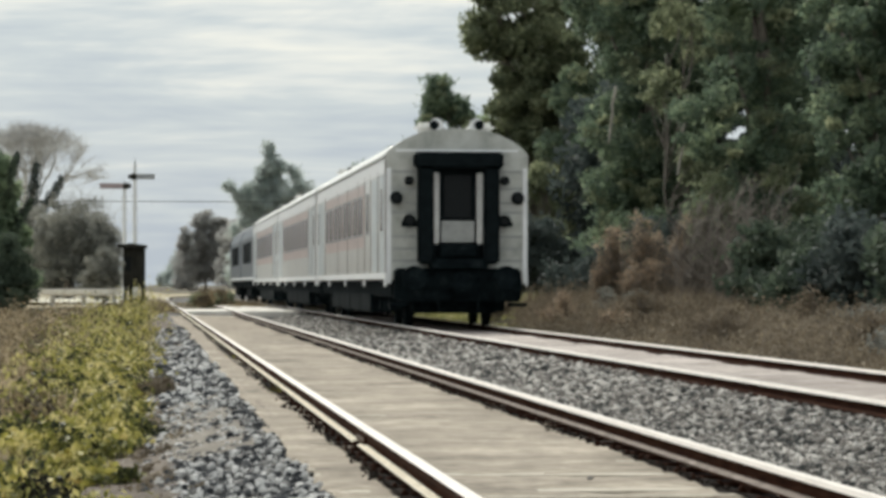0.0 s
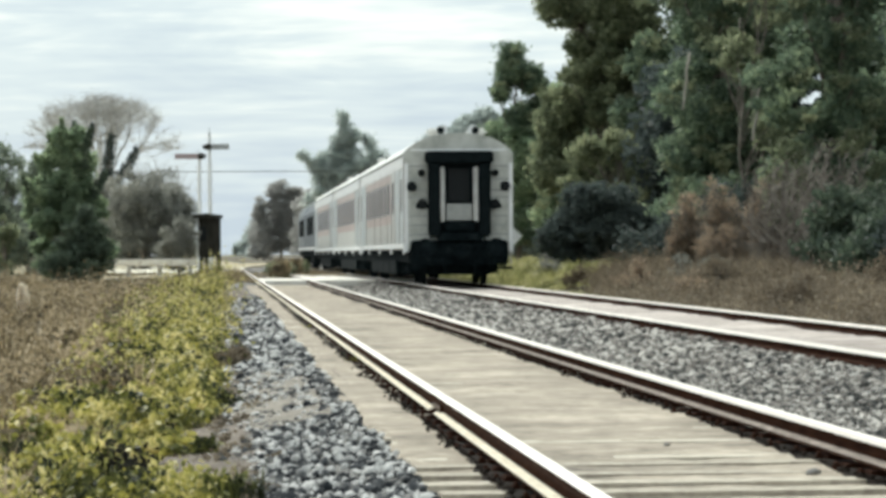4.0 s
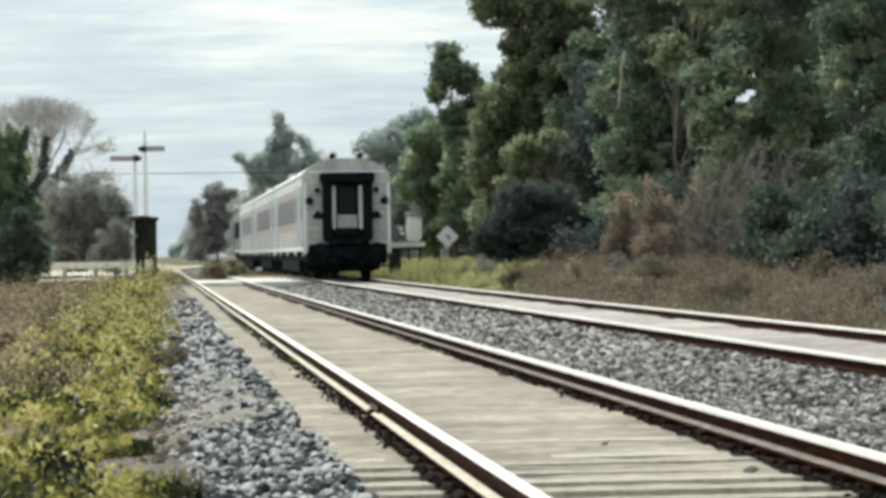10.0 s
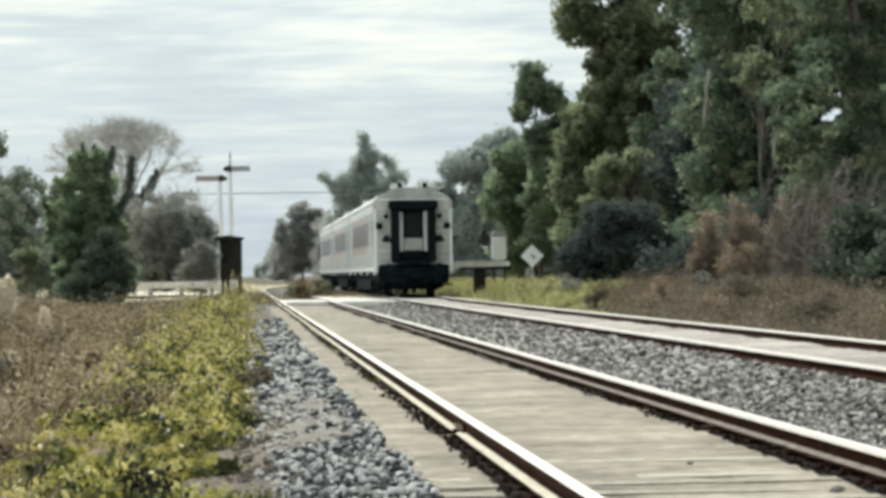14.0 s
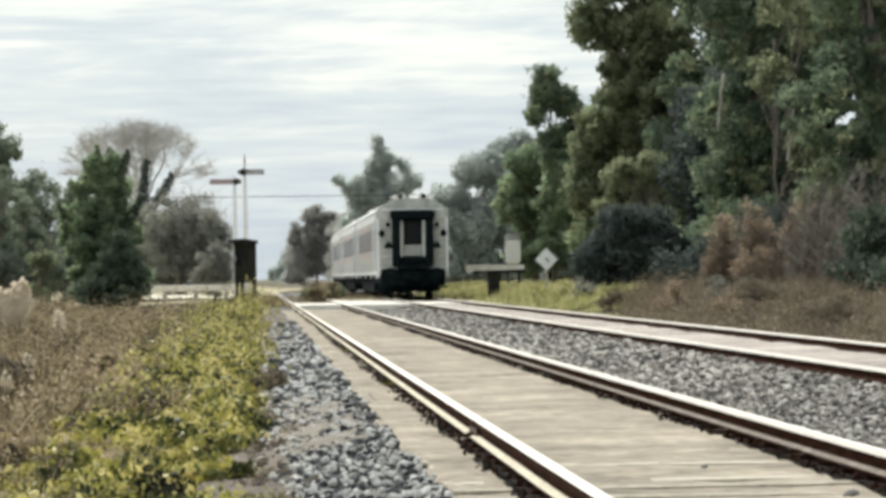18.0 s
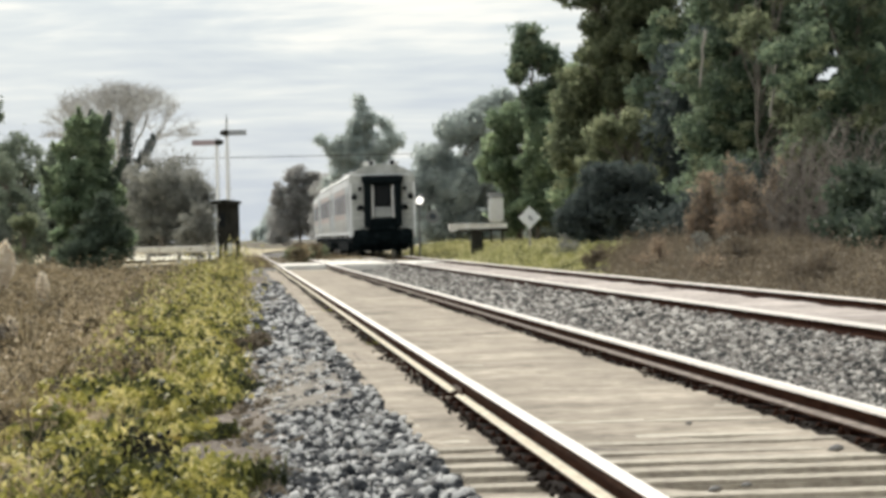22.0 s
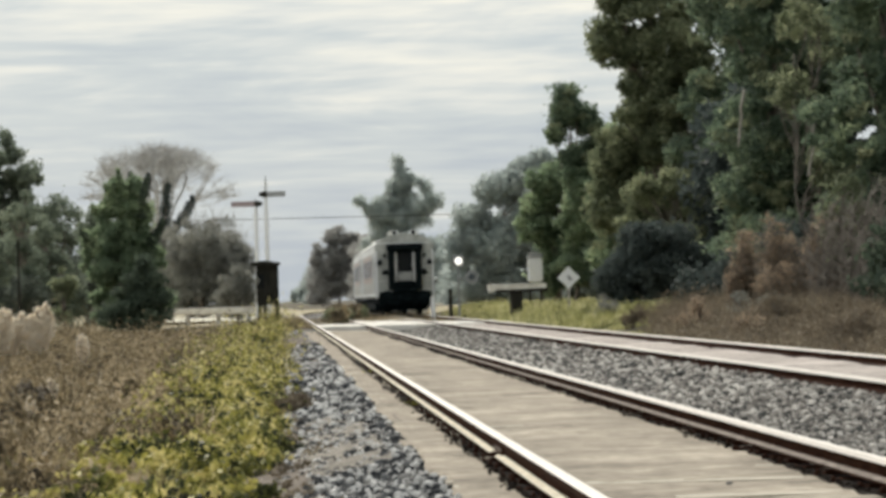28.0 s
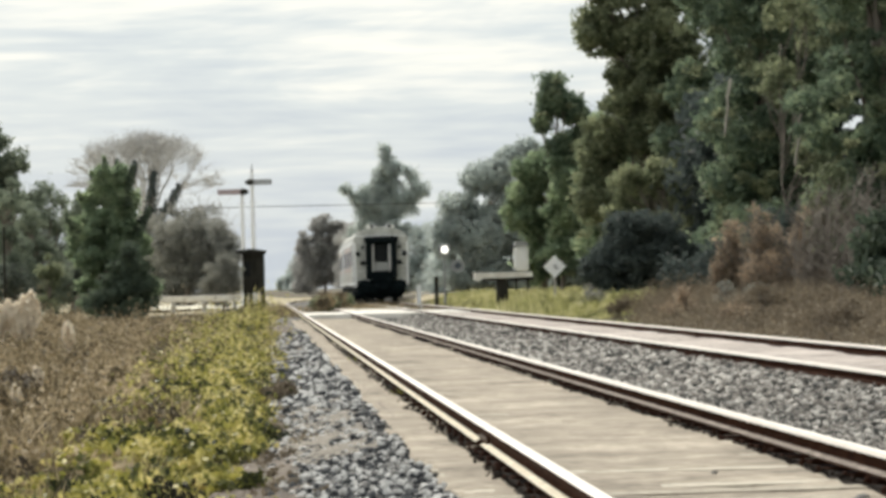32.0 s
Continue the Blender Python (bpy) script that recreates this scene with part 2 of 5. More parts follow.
M_DUSTGREY = material("dusty_gravel", [(0.3, (0.12, 0.104, 0.086)), (0.5, (0.21, 0.186, 0.157)), (0.7, (0.32, 0.29, 0.25))], scale=12, coarse=0.6, coarse_scale=2.0, bump=0.8, bump_scale=30, rough=0.95)
# palest leaf colour, carrying the haze over the farthest trees
M_LEAFFAR = leafy("hazed_blue_grey_leaf", (0.44, 0.49, 0.48), (0.55, 0.60, 0.585), (0.65, 0.69, 0.665), 0.8)
M_LEAFBROWN = leafy("dead_leaf", (0.17, 0.132, 0.10), (0.38, 0.295, 0.215), (0.62, 0.50, 0.38), 0.55)
# grey-brown leaves, lightened for haze far down the line
M_LEAFDUN = leafy("hazed_dun_leaf", (0.34, 0.34, 0.33), (0.44, 0.437, 0.425), (0.54, 0.535, 0.52), 0.74)
M_LEAFOLD = leafy("withered_leaf", (0.165, 0.168, 0.152), (0.27, 0.272, 0.246), (0.39, 0.388, 0.345), 0.62)
M_WHITE = material("white_paint", [(0.3, (0.50, 0.51, 0.51)), (0.55, (0.65, 0.66, 0.655)), (0.8, (0.75, 0.76, 0.75))], scale=2.5, stretch=(1, 1, 0.4),
                   coarse=0.3, rough=0.35, rough2=0.5)
M_PINK = material("rose_paint", [(0.3, (0.44, 0.355, 0.335)), (0.6, (0.54, 0.45, 0.428)), (0.8, (0.61, 0.525, 0.50))], scale=2, rough=0.35, coarse=0.4)
M_BLUE = material("pale_blue_paint", [(0.3, (0.47, 0.51, 0.53)), (0.7, (0.58, 0.62, 0.635))], scale=2, rough=0.35)
# greyer than the sides: dirt, and the rear end's shade, in one colour
M_ENDGREY = material("weathered_shaded_paint", [(0.25, (0.30, 0.31, 0.28)), (0.5, (0.49, 0.50, 0.465)), (0.8, (0.66, 0.67, 0.64))], scale=2.2,
                     coarse=0.8, coarse_scale=1.0, rough=0.45)
# whiter than the sides: the sunlit roof's brightness put into its paint
M_ROOF = material("sunlit_roof_paint", [(0.3, (0.82, 0.81, 0.77)), (0.7, (0.93, 0.92, 0.88))], scale=3, rough=0.28)
# the teal tint of these two blacks stands for a veil of haze
M_BLACK = material("black_rubber", [(0.3, (0.003, 0.0055, 0.0065)), (0.7, (0.009, 0.014, 0.016))], scale=6, rough=0.85, spec=0.08)
M_UNDER = material("grimy_steel", [(0.3, (0.003, 0.005, 0.006)), (0.6, (0.009, 0.014, 0.016)), (0.85, (0.034, 0.040, 0.041))], scale=6, coarse=0.6, coarse_scale=2.0, rough=0.95, bump=0.3, spec=0.04)
M_STEEL = material("bare_steel", [(0.3, (0.58, 0.58, 0.57)), (0.7, (0.74, 0.74, 0.72))], scale=6, rough=0.5, metal=0.3)
M_DOOR = material("grey_door_paint", [(0.3, (0.30, 0.31, 0.30)), (0.7, (0.42, 0.43, 0.42))], scale=5, rough=0.5)
M_JOINT = material("brown_joint_paint", [(0.3, (0.10, 0.085, 0.075)), (0.7, (0.17, 0.15, 0.135))], scale=4, rough=0.6)
M_PANE = material("dark_end_glass", [(0.3, (0.008, 0.010, 0.011)), (0.7, (0.014, 0.016, 0.017))], scale=2, rough=0.2, spec=0.12)
M_BARKPALE = material("pale_bark", [(0.3, (0.26, 0.24, 0.20)), (0.6, (0.40, 0.37, 0.32)), (0.8, (0.50, 0.47, 0.42))], scale=4, stretch=(1, 1, 0.2), rough=0.8)
M_GLASS = material("tinted_glass", [(0.3, (0.11, 0.080, 0.072)), (0.7, (0.19, 0.145, 0.13))], scale=2, rough=0.2, spec=0.3)
M_LOCO = material("loco_blue_paint", [(0.3, (0.05, 0.065, 0.085)), (0.7, (0.09, 0.11, 0.135))], scale=3, rough=0.4)
M_CONC = material("concrete", [(0.3, (0.34, 0.33, 0.30)), (0.6, (0.46, 0.44, 0.41)), (0.8, (0.56, 0.54, 0.50))], scale=4, bump=0.3, rough=0.9)
M_DARKWOOD = material("dark_wood", [(0.3, (0.016, 0.016, 0.013)), (0.7, (0.048, 0.046, 0.038))], scale=6, stretch=(1, 1, 0.3), rough=0.9, spec=0.12)
M_RED = material("faded_red_paint", [(0.3, (0.28, 0.22, 0.23)), (0.7, (0.36, 0.29, 0.30))], scale=4, rough=0.6)
M_GREYPAINT = material("grey_paint", [(0.3, (0.26, 0.27, 0.28)), (0.7, (0.36, 0.37, 0.38))], scale=4, rough=0.6)
M_PALEPOST = material("pale_grey_paint", [(0.3, (0.66, 0.67, 0.68)), (0.7, (0.80, 0.81, 0.82))], scale=4, rough=0.6)
M_SIGN = material("sign_white", [(0.3, (0.80, 0.81, 0.82)), (0.7, (0.90, 0.91, 0.92))], scale=4, rough=0.4)
M_LAMP = bpy.data.materials.new("lit_lamp")
M_LAMP.use_nodes = True
M_LAMP.node_tree.nodes["Principled BSDF"].inputs["Emission Color"].default_value = (1.0, 0.97, 0.88, 1)
M_LAMP.node_tree.nodes["Principled BSDF"].inputs["Emission Strength"].default_value = 1.3
M_PLUME = material("pampas_plume", [(0.2, (0.82, 0.74, 0.62)), (0.8, (0.93, 0.87, 0.76))], scale=5, island=0.4, translucent=0.5, rough=0.8)
M_WEED = material("yellow_weed", [(0.2, (0.16, 0.17, 0.03)), (0.8, (0.45, 0.44, 0.08))], scale=5, island=0.6, translucent=0.3)

# ---- mesh tools ----


def part(name, bm, mat, parent=None, label=""):
    """Links a bmesh (or a ready mesh) as one mesh object under a thing."""
    if isinstance(bm, bmesh.types.BMesh):
        me = bpy.data.meshes.new(name)
        bm.to_mesh(me)
        bm.free()
    else:
        me = bm
    if mat is not None and not me.materials:
        me.materials.append(mat)
    ob = new(name, me)
    if parent is not None:
        ob.parent = parent
    if label:
        ob["label"] = label
    return ob


def smooth(ob):
    ob.data.polygons.foreach_set("use_smooth", [True] * len(ob.data.polygons))
    return ob


def box(x0, x1, y0, y1, z0, z1, bevel=0.0, bm=None):
    bm = bm or bmesh.new()
    r = bmesh.ops.create_cube(bm, size=1)
    bmesh.ops.scale(bm, vec=(x1 - x0, y1 - y0, z1 - z0), verts=r["verts"])
    bmesh.ops.translate(bm, vec=((x0 + x1) / 2, (y0 + y1) / 2, (z0 + z1) / 2), verts=r["verts"])
    if bevel:
        ed = {e for v in r["verts"] for e in v.link_edges}
        bmesh.ops.bevel(bm, geom=list(ed), offset=bevel, segments=2, affect="EDGES")
    return bm


def rod(p0, p1, r0, r1=None, n=8, bm=None):
    bm = bm or bmesh.new()
    p0, p1 = Vector(p0), Vector(p1)
    d = p1 - p0
    m = Matrix.Translation((p0 + p1) / 2) @ d.to_track_quat("Z", "Y").to_matrix().to_4x4()
    bmesh.ops.create_cone(bm, cap_ends=True, segments=n, radius1=r0, radius2=r0 if r1 is None else r1, depth=d.length, matrix=m)
    return bm


def extrude_profile(pts, y0, y1, cuts=1, bm=None):
    """A closed outline in the x-z plane, drawn out along y."""
    bm = bm or bmesh.new()
    rings = []
    for k in range(cuts + 1):
        y = y0 + (y1 - y0) * k / cuts
        rings.append([bm.verts.new((x, y, z)) for x, z in pts])
    n = len(pts)
    for a, b in zip(rings, rings[1:]):
        for i in range(n):
            bm.faces.new((a[i], a[(i + 1) % n], b[(i + 1) % n], b[i]))
    bm.faces.new(rings[0])
    bm.faces.new(rings[-1][::-1])
    bmesh.ops.recalc_face_normals(bm, faces=bm.faces)
    return bm


def raw_mesh(name, verts, faces):
    me = bpy.data.meshes.new(name)
    verts, faces = np.asarray(verts, dtype=np.float32), np.asarray(faces, dtype=np.int32)
    k = faces.shape[1]
    me.vertices.add(len(verts))
    me.vertices.foreach_set("co", verts.ravel())
    me.loops.add(faces.size)
    me.loops.foreach_set("vertex_index", faces.ravel())
    me.polygons.add(len(faces))
    me.polygons.foreach_set("loop_start", np.arange(0, faces.size, k, dtype=np.int32))
    me.update(calc_edges=True)
    return me


def thing(name, label, category, m=None, group="", kind=""):
    ob = new(name)
    ob.empty_display_size = 0.3
    if m is not None:
        ob.matrix_basis = m
    return tagged(ob, label, category, group, kind)


RNG = np.random.default_rng(7)


def unit(v):
    return v / np.maximum(np.linalg.norm(v, axis=-1, keepdims=True), 1e-9)


def leaves(centres, radii, counts, size, aspect=0.45, droop=0.0, rng=RNG, shell=0.5, out=0.0):
    """Quads strewn through ellipsoids: returns verts, faces. Leaf-shaped kites; out: how far they face away from the clump's heart."""
    vs = []
    for c, r, n in zip(centres, radii, counts):
        d = unit(rng.normal(size=(n, 3)))
        rad = shell + (1 - shell) * rng.random((n, 1)) ** 0.7
        rad *= 1 + 0.4 * rng.random((n, 1)) ** 4
        rad *= 1 + 0.22 * np.sin(d[:, :1] * 5 + c[0]) * np.sin(d[:, 1:2] * 4 + c[2] * 2)
        p = np.asarray(c) + d * rad * np.asarray(r)
        face = unit(d * out + rng.normal(size=(n, 3)) * 0.6)
        ax = unit(unit(np.cross(face, rng.normal(size=(n, 3)))) + np.array([0, 0, -droop]))
        sd = unit(np.cross(ax, face))
        s = (size if np.isscalar(size) else size[len(vs)]) * (0.6 + 0.8 * rng.random((n, 1)))
        a, b = ax * s * 0.5, sd * s * aspect * 0.5
        vs.append(np.stack([p - a, p + b, p + a, p - b], axis=1).reshape(-1, 3))
    v = np.concatenate(vs)
    return v, np.arange(len(v)).reshape(-1, 4)


def blades(px, py, pz, height, width, lean=0.35, rng=RNG):
    """Grass blades: a bent strip of two quads each, from root points."""
    n = len(px)
    a = rng.random(n) * 2 * np.pi
    side = np.stack([np.cos(a), np.sin(a), np.zeros(n)], 1)
    b = rng.random(n) * 2 * np.pi
    tip = np.stack([np.cos(b), np.sin(b), np.zeros(n)], 1) * (lean * height * rng.random(n))[:, None]
    root = np.stack([px, py, pz], 1)
    h = np.stack([np.zeros(n), np.zeros(n), height], 1)
    w = side * (width * 0.5)[:, None]
    mid = root + h * 0.6 + tip * 0.35
    top = root + h + tip
    v = np.stack([root - w, root + w, mid + w * 0.8, mid - w * 0.8, top + w * 0.15, top - w * 0.15], 1).reshape(-1, 3)
    i = np.arange(n)[:, None] * 6
    f = np.concatenate([i + np.array([[0, 1, 2, 3]]), i + np.array([[3, 2, 4, 5]])])
    return v, f

# ---- ground and tracks ----
RAIL_X = (1.413, 3.159, 5.617, 7.363)           # rail centres; gauge 1.676
TRACK_X = (2.286, 6.490)
CROSS_Y = (107.0, 118.0)                        # the level crossing


CURVE_Y, CURVE_R = 184.0, 1000.0                 # the line bends to the right from here


def bend(y):
    """Sideways shift of the line at distance y."""
    d = np.clip(np.asarray(y, float) - CURVE_Y, 0, 420)
    return CURVE_R - np.sqrt(CURVE_R ** 2 - d ** 2)


def along(s):
    """The line's shift, distance and heading after s metres of track."""
    a = max(0.0, s - CURVE_Y) / CURVE_R
    return CURVE_R * (1 - math.cos(a)), min(s, CURVE_Y) + CURVE_R * math.sin(a), a


def ground_z(x, y):
    """Height of the open ground beside the tracks."""
    x, y = np.asarray(x, float), np.asarray(y, float)
    left = -0.50 - 0.10 * np.clip((-x - 1.0) / 4, 0, 1) + 0.45 * np.clip((y - 70) / 50, 0, 1)
    right = -0.55 + 0.55 * np.clip((x - 9.0) / 4.5, 0, 1)
    right = right + 0.55 * np.clip((y - 92) / 12, 0, 1) * np.clip((205 - y) / 20, 0, 1) * np.clip((x - 9.0) / 1.5, 0, 1)
    right = np.where((y > 88) & (y < 205), np.minimum(right, 0.22), right)
    mid = np.full_like(x, -0.55)
    z = np.where(x < 0.2, left, np.where(x > 9.0, right, mid))
    return z + 0.05 * np.sin(x * 1.7 + y * 0.21) * np.sin(y * 0.33) * np.clip(np.abs(x - 4.5) - 5, 0, 1)


def make_ground():
    xs = np.concatenate([[-1500, -700, -300, -150, -80, -50], np.arange(-32, 32.1, 1.0), [50, 80, 150, 300, 700, 1500]])
    ys = np.concatenate([[-300, -100, -40], np.arange(-15, 60, 1.5), np.arange(60, 240, 5), [260, 300, 360, 450, 600, 900, 1500, 3000, 4500]])
    gx, gy = np.meshgrid(xs, ys)
    gz = ground_z(gx, gy)
    v = np.stack([gx, gy, gz], -1).reshape(-1, 3)
    n = len(xs)
    i = (np.arange(len(ys) - 1)[:, None] * n + np.arange(n - 1)[None]).reshape(-1, 1)
    f = i + np.array([[0, 1, n + 1, n]])
    ob = part("ground", raw_mesh("ground", v, f), M_GROUND)
    tagged(ob, "dry brown earth beside the railway with sparse grass", "ground", kind="structure")


def strip(name, mat, label, outline, ys, wob=0.0, seed=3):
    """A sheet with a fixed cross-section (x, z) along y."""
    rng = np.random.default_rng(seed)
    v = []
    for y in ys:
        for x, z in outline:
            v.append((x + float(bend(y)) + wob * (rng.random() - 0.5), y, z + wob * 0.15 * (rng.random() - 0.5)))
    n = len(outline)
    i = (np.arange(len(ys) - 1)[:, None] * n + np.arange(n - 1)[None]).reshape(-1, 1)
    ob = part(name, raw_mesh(name, v, i + np.array([[0, 1, n + 1, n]])), mat)
    return tagged(ob, label, name.replace("_", " "), kind="structure")


RAIL_Z = (0.0, 0.0, 0.028, 0.05)                  # far rails lifted to match their height in the camera's view


def far_lift(x):
    """Lift of the far track at x."""
    return np.interp(x, [5.3, RAIL_X[2], RAIL_X[3], 8.6], [0.0, RAIL_Z[2], RAIL_Z[3], 0.0])


BED = [(-0.35, -0.55), (-0.05, -0.43), (0.45, -0.31), (0.93, -0.195), (1.02, -0.25), (1.4, -0.26), (2.3, -0.26), (3.2, -0.26), (3.55, -0.25), (3.66, -0.20), (4.1, -0.24),
       (4.7, -0.23), (4.98, -0.175), (5.2, -0.145), (5.48, -0.118), (5.55, -0.135), (5.6, -0.185), (6.5, -0.185), (7.4, -0.185), (7.85, -0.19), (8.6, -0.35), (9.4, -0.57)]


def bed_z(x):
    return np.interp(x, [p[0] for p in BED], [p[1] for p in BED]) + far_lift(x)


def make_tracks():
    ys = np.concatenate([np.arange(-12, 60, 0.8), np.arange(60, 480, 5)])
    strip("track_bed", M_BALLAST, "grey crushed-stone ballast bed under both tracks", [(x, z + float(far_lift(x))) for x, z in BED], ys, wob=0.06)
    # dust between and over the sleepers: deep beyond 18 m, thinner towards the eye, none past the crossing
    rng = np.random.default_rng(8)
    fy = np.concatenate([np.arange(-10, 60, 0.3), np.arange(60, 107, 2.0)])
    for k, (cx, mat, lab) in enumerate(((TRACK_X[0], M_FILL, "beige dust filling the near track between its sleepers"),
                                        (TRACK_X[1], M_FILL2, "pale sand filling the far track between its rails"))):
        xs = np.array([-1.40, -1.33, -1.2, -1.0, -0.87, -0.7, -0.45, -0.2, 0.0, 0.2, 0.45, 0.7, 0.87, 1.0, 1.2, 1.38, 1.46]) * (1.0 if k == 0 else 0.565)
        v = []
        for y in fy:
            deep = min(1.0, max(0.0, (y - 13.5) / 4.5)) if k == 0 else 1.0
            for i, x in enumerate(xs):
                z = (-0.206 if k == 0 else -0.150) + 0.040 * deep + 0.020 * (noise.noise(Vector((x * 1.2, y * 0.5, k * 9.0))) + 0.5 * rng.standard_normal() * 0.5)
                if i in (0, len(xs) - 1):
                    z = -0.27 if k == 0 else -0.15
                x2 = x + (0.10 * noise.noise(Vector((y * 0.7, x, 3.0))) if abs(x) > 1.1 else 0)
                v.append((cx + x2, y, min(z, -0.158 if k == 0 else -0.10) + float(far_lift(cx + x))))
        n = len(xs)
        q = (np.arange(len(fy) - 1)[:, None] * n + np.arange(n - 1)[None]).reshape(-1, 1)
        ob = smooth(part("track_fill", raw_mesh("track_fill", v, q + np.array([[0, 1, n + 1, n]])), mat))
        tagged(ob, lab, "dust", kind="structure")
    # dark strips on the ground paint the shade under each rail foot
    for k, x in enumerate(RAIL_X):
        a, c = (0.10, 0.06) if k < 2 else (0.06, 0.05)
        ob = strip("rail_foot_shade", M_FOOTSHADE, "dark strip painting the shade under the rail foot", [(x - a - 0.03, -0.19), (x - a, -0.162 if k < 2 else -0.128), (x + c, -0.162 if k < 2 else -0.128), (x + c + 0.02, -0.19)], list(np.arange(-10, 60, 0.35)) + list(np.arange(60, 107, 3)), wob=0.05, seed=40 + k)
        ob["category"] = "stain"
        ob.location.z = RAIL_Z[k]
    # rails: head, web and foot
    prof = [(-0.062, -0.122), (0.062, -0.122), (0.062, -0.108), (0.014, -0.094), (0.011, -0.08), (0.010, -0.046), (0.037, -0.036), (0.037, -0.004), (0.033, 0.0),
            (-0.033, 0.0), (-0.037, -0.004), (-0.037, -0.036), (-0.010, -0.046), (-0.011, -0.08), (-0.014, -0.094), (-0.062, -0.108)]
    for k, x in enumerate(RAIL_X):
        half, drop = ((0.033, 0.004), (0.028, 0.023), (0.026, 0.027), (0.026, 0.027))[k]      # head corners worn bright, cut wider to take in the glare
        worn = [(math.copysign(half, q), z) if abs(q) == 0.033 else (q, -drop if z == -0.004 else z) for q, z in prof]
        bm = extrude_profile(worn, -12, 480, 120)
        for q in bm.verts:
            q.co.x += float(bend(q.co.y))
        me = bpy.data.meshes.new("rail")
        bm.to_mesh(me)
        bm.free()
        for m in (M_RUST, M_RAILTOP, M_FOOT if k == 0 else M_FOOTBROWN):
            me.materials.append(m)
        for p in me.polygons:
            c = p.center
            p.material_index = 1 if c.z > -0.015 else (2 if k < 2 and -0.110 < c.z < -0.094 and p.normal.z > 0.3 else 0)
        ob = new("rail", me)
        ob.location = (x, 0, RAIL_Z[k])
        tagged(ob, "rusty steel rail with a polished running head", "rail", group="rails", kind="structure")


def make_sleepers():
    bm = box(-1.33, 1.33, -0.13, 0.13, -0.36, -0.174, 0.02)
    me = bpy.data.meshes.new("sleeper")
    bm.to_mesh(me)
    bm.free()
    me.materials.append(M_SLEEPER)
    cb = bmesh.new()
    for s in (-1, 1):
        box(s * 0.873 - 0.066, s * 0.873 + 0.066, -0.08, 0.08, -0.20, -0.138, 0.008, cb)
    cm = bpy.data.meshes.new("rail_pad")
    cb.to_mesh(cm)
    cb.free()
    cm.materials.append(M_RUST)
    clip = box(-0.02, 0.02, -0.022, 0.022, -0.175, -0.140, 0.006)
    rod((0.0, -0.032, -0.136), (0.0, 0.032, -0.136), 0.009, 0.009, 6, clip)
    clip_mesh = bpy.data.meshes.new("rail_clip")
    clip.to_mesh(clip_mesh)
    clip.free()
    clip_mesh.materials.append(M_RUST)
    rng = random.Random(4)
    for cx in TRACK_X:
        tr = thing("sleeper_row", "concrete sleepers half buried in dust under the rails", "sleepers", group="sleeper rows", kind="structure")
        y = -9.0
        while y < 75:
            s = part("sleeper", me, None, tr)
            tilt = math.atan2(RAIL_Z[3] - RAIL_Z[2], RAIL_X[3] - RAIL_X[2]) if cx > 4 else 0.0
            s.location, s.rotation_euler = (cx + rng.uniform(-0.02, 0.02), y, float(far_lift(cx)) + rng.uniform(-0.012, 0.003)), (0, rng.uniform(-0.004, 0.004) - tilt, rng.uniform(-0.022, 0.022))
            if y < 50:
                part("rail_pad", cm, None, s, "dark rail pads under the rails")
            if 8 < y < 32 and cx < 4:
                for dx in (-0.968, -0.778, 0.778, 0.968):
                    part("rail_clip", clip_mesh, None, s, "rusty steel rail clip").location = (dx, 0, 0)
            y += 0.60 + rng.uniform(-0.015, 0.015)


def make_rail_joint(x, y):
    """Fishplates bolted over a gap between two rail lengths."""
    j = thing("rail_joint", "rusty bolted fishplates joining two rail lengths", "rail joint", pose(x, y, 0))
    for s in (-1, 1):
        pl = part("fishplate", extrude_profile([(s * 0.012, -0.095), (s * 0.030, -0.100), (s * 0.024, -0.07), (s * 0.030, -0.040), (s * 0.012, -0.040)], -0.30, 0.30), M_RUST, j)
        for k in (-0.21, -0.07, 0.07, 0.21):
            part("bolt", rod((s * 0.024, k, -0.07), (s * 0.045, k, -0.07), 0.016, 0.016, 6), M_FOOTBROWN, pl)
    part("mud_lump", box(-0.085, -0.03, -0.10, 0.06, -0.115, -0.085, 0.012), M_RUST, j, "dark lump of dirt on the rail foot")
    part("joint_gap", box(-0.038, 0.038, -0.004, 0.004, -0.03, 0.0015), M_BLACK, j, "dark gap between the rail ends")


make_ground()
make_tracks()
make_rail_joint(RAIL_X[0], 19.45)
make_sleepers()


def make_crossing():
    """The level crossing's pale road, with flangeways left for the rails."""
    y0, y1 = CROSS_Y
    road = thing("crossing_road", "pale concrete road of a level crossing between the rails", "road", kind="structure")
    edges = [RAIL_X[0] + 0.09, RAIL_X[1] - 0.09, RAIL_X[1] + 0.09, RAIL_X[2] - 0.09, RAIL_X[2] + 0.09, RAIL_X[3] - 0.09, RAIL_X[3] + 0.09, 8.3]
    for k, (a, b) in enumerate(zip(edges[0::2], edges[1::2])):
        part("slab", box(a, b, y0, y1 + (16 if k == 1 else 0), -0.40, -0.030, 0.01), M_ROAD, road)


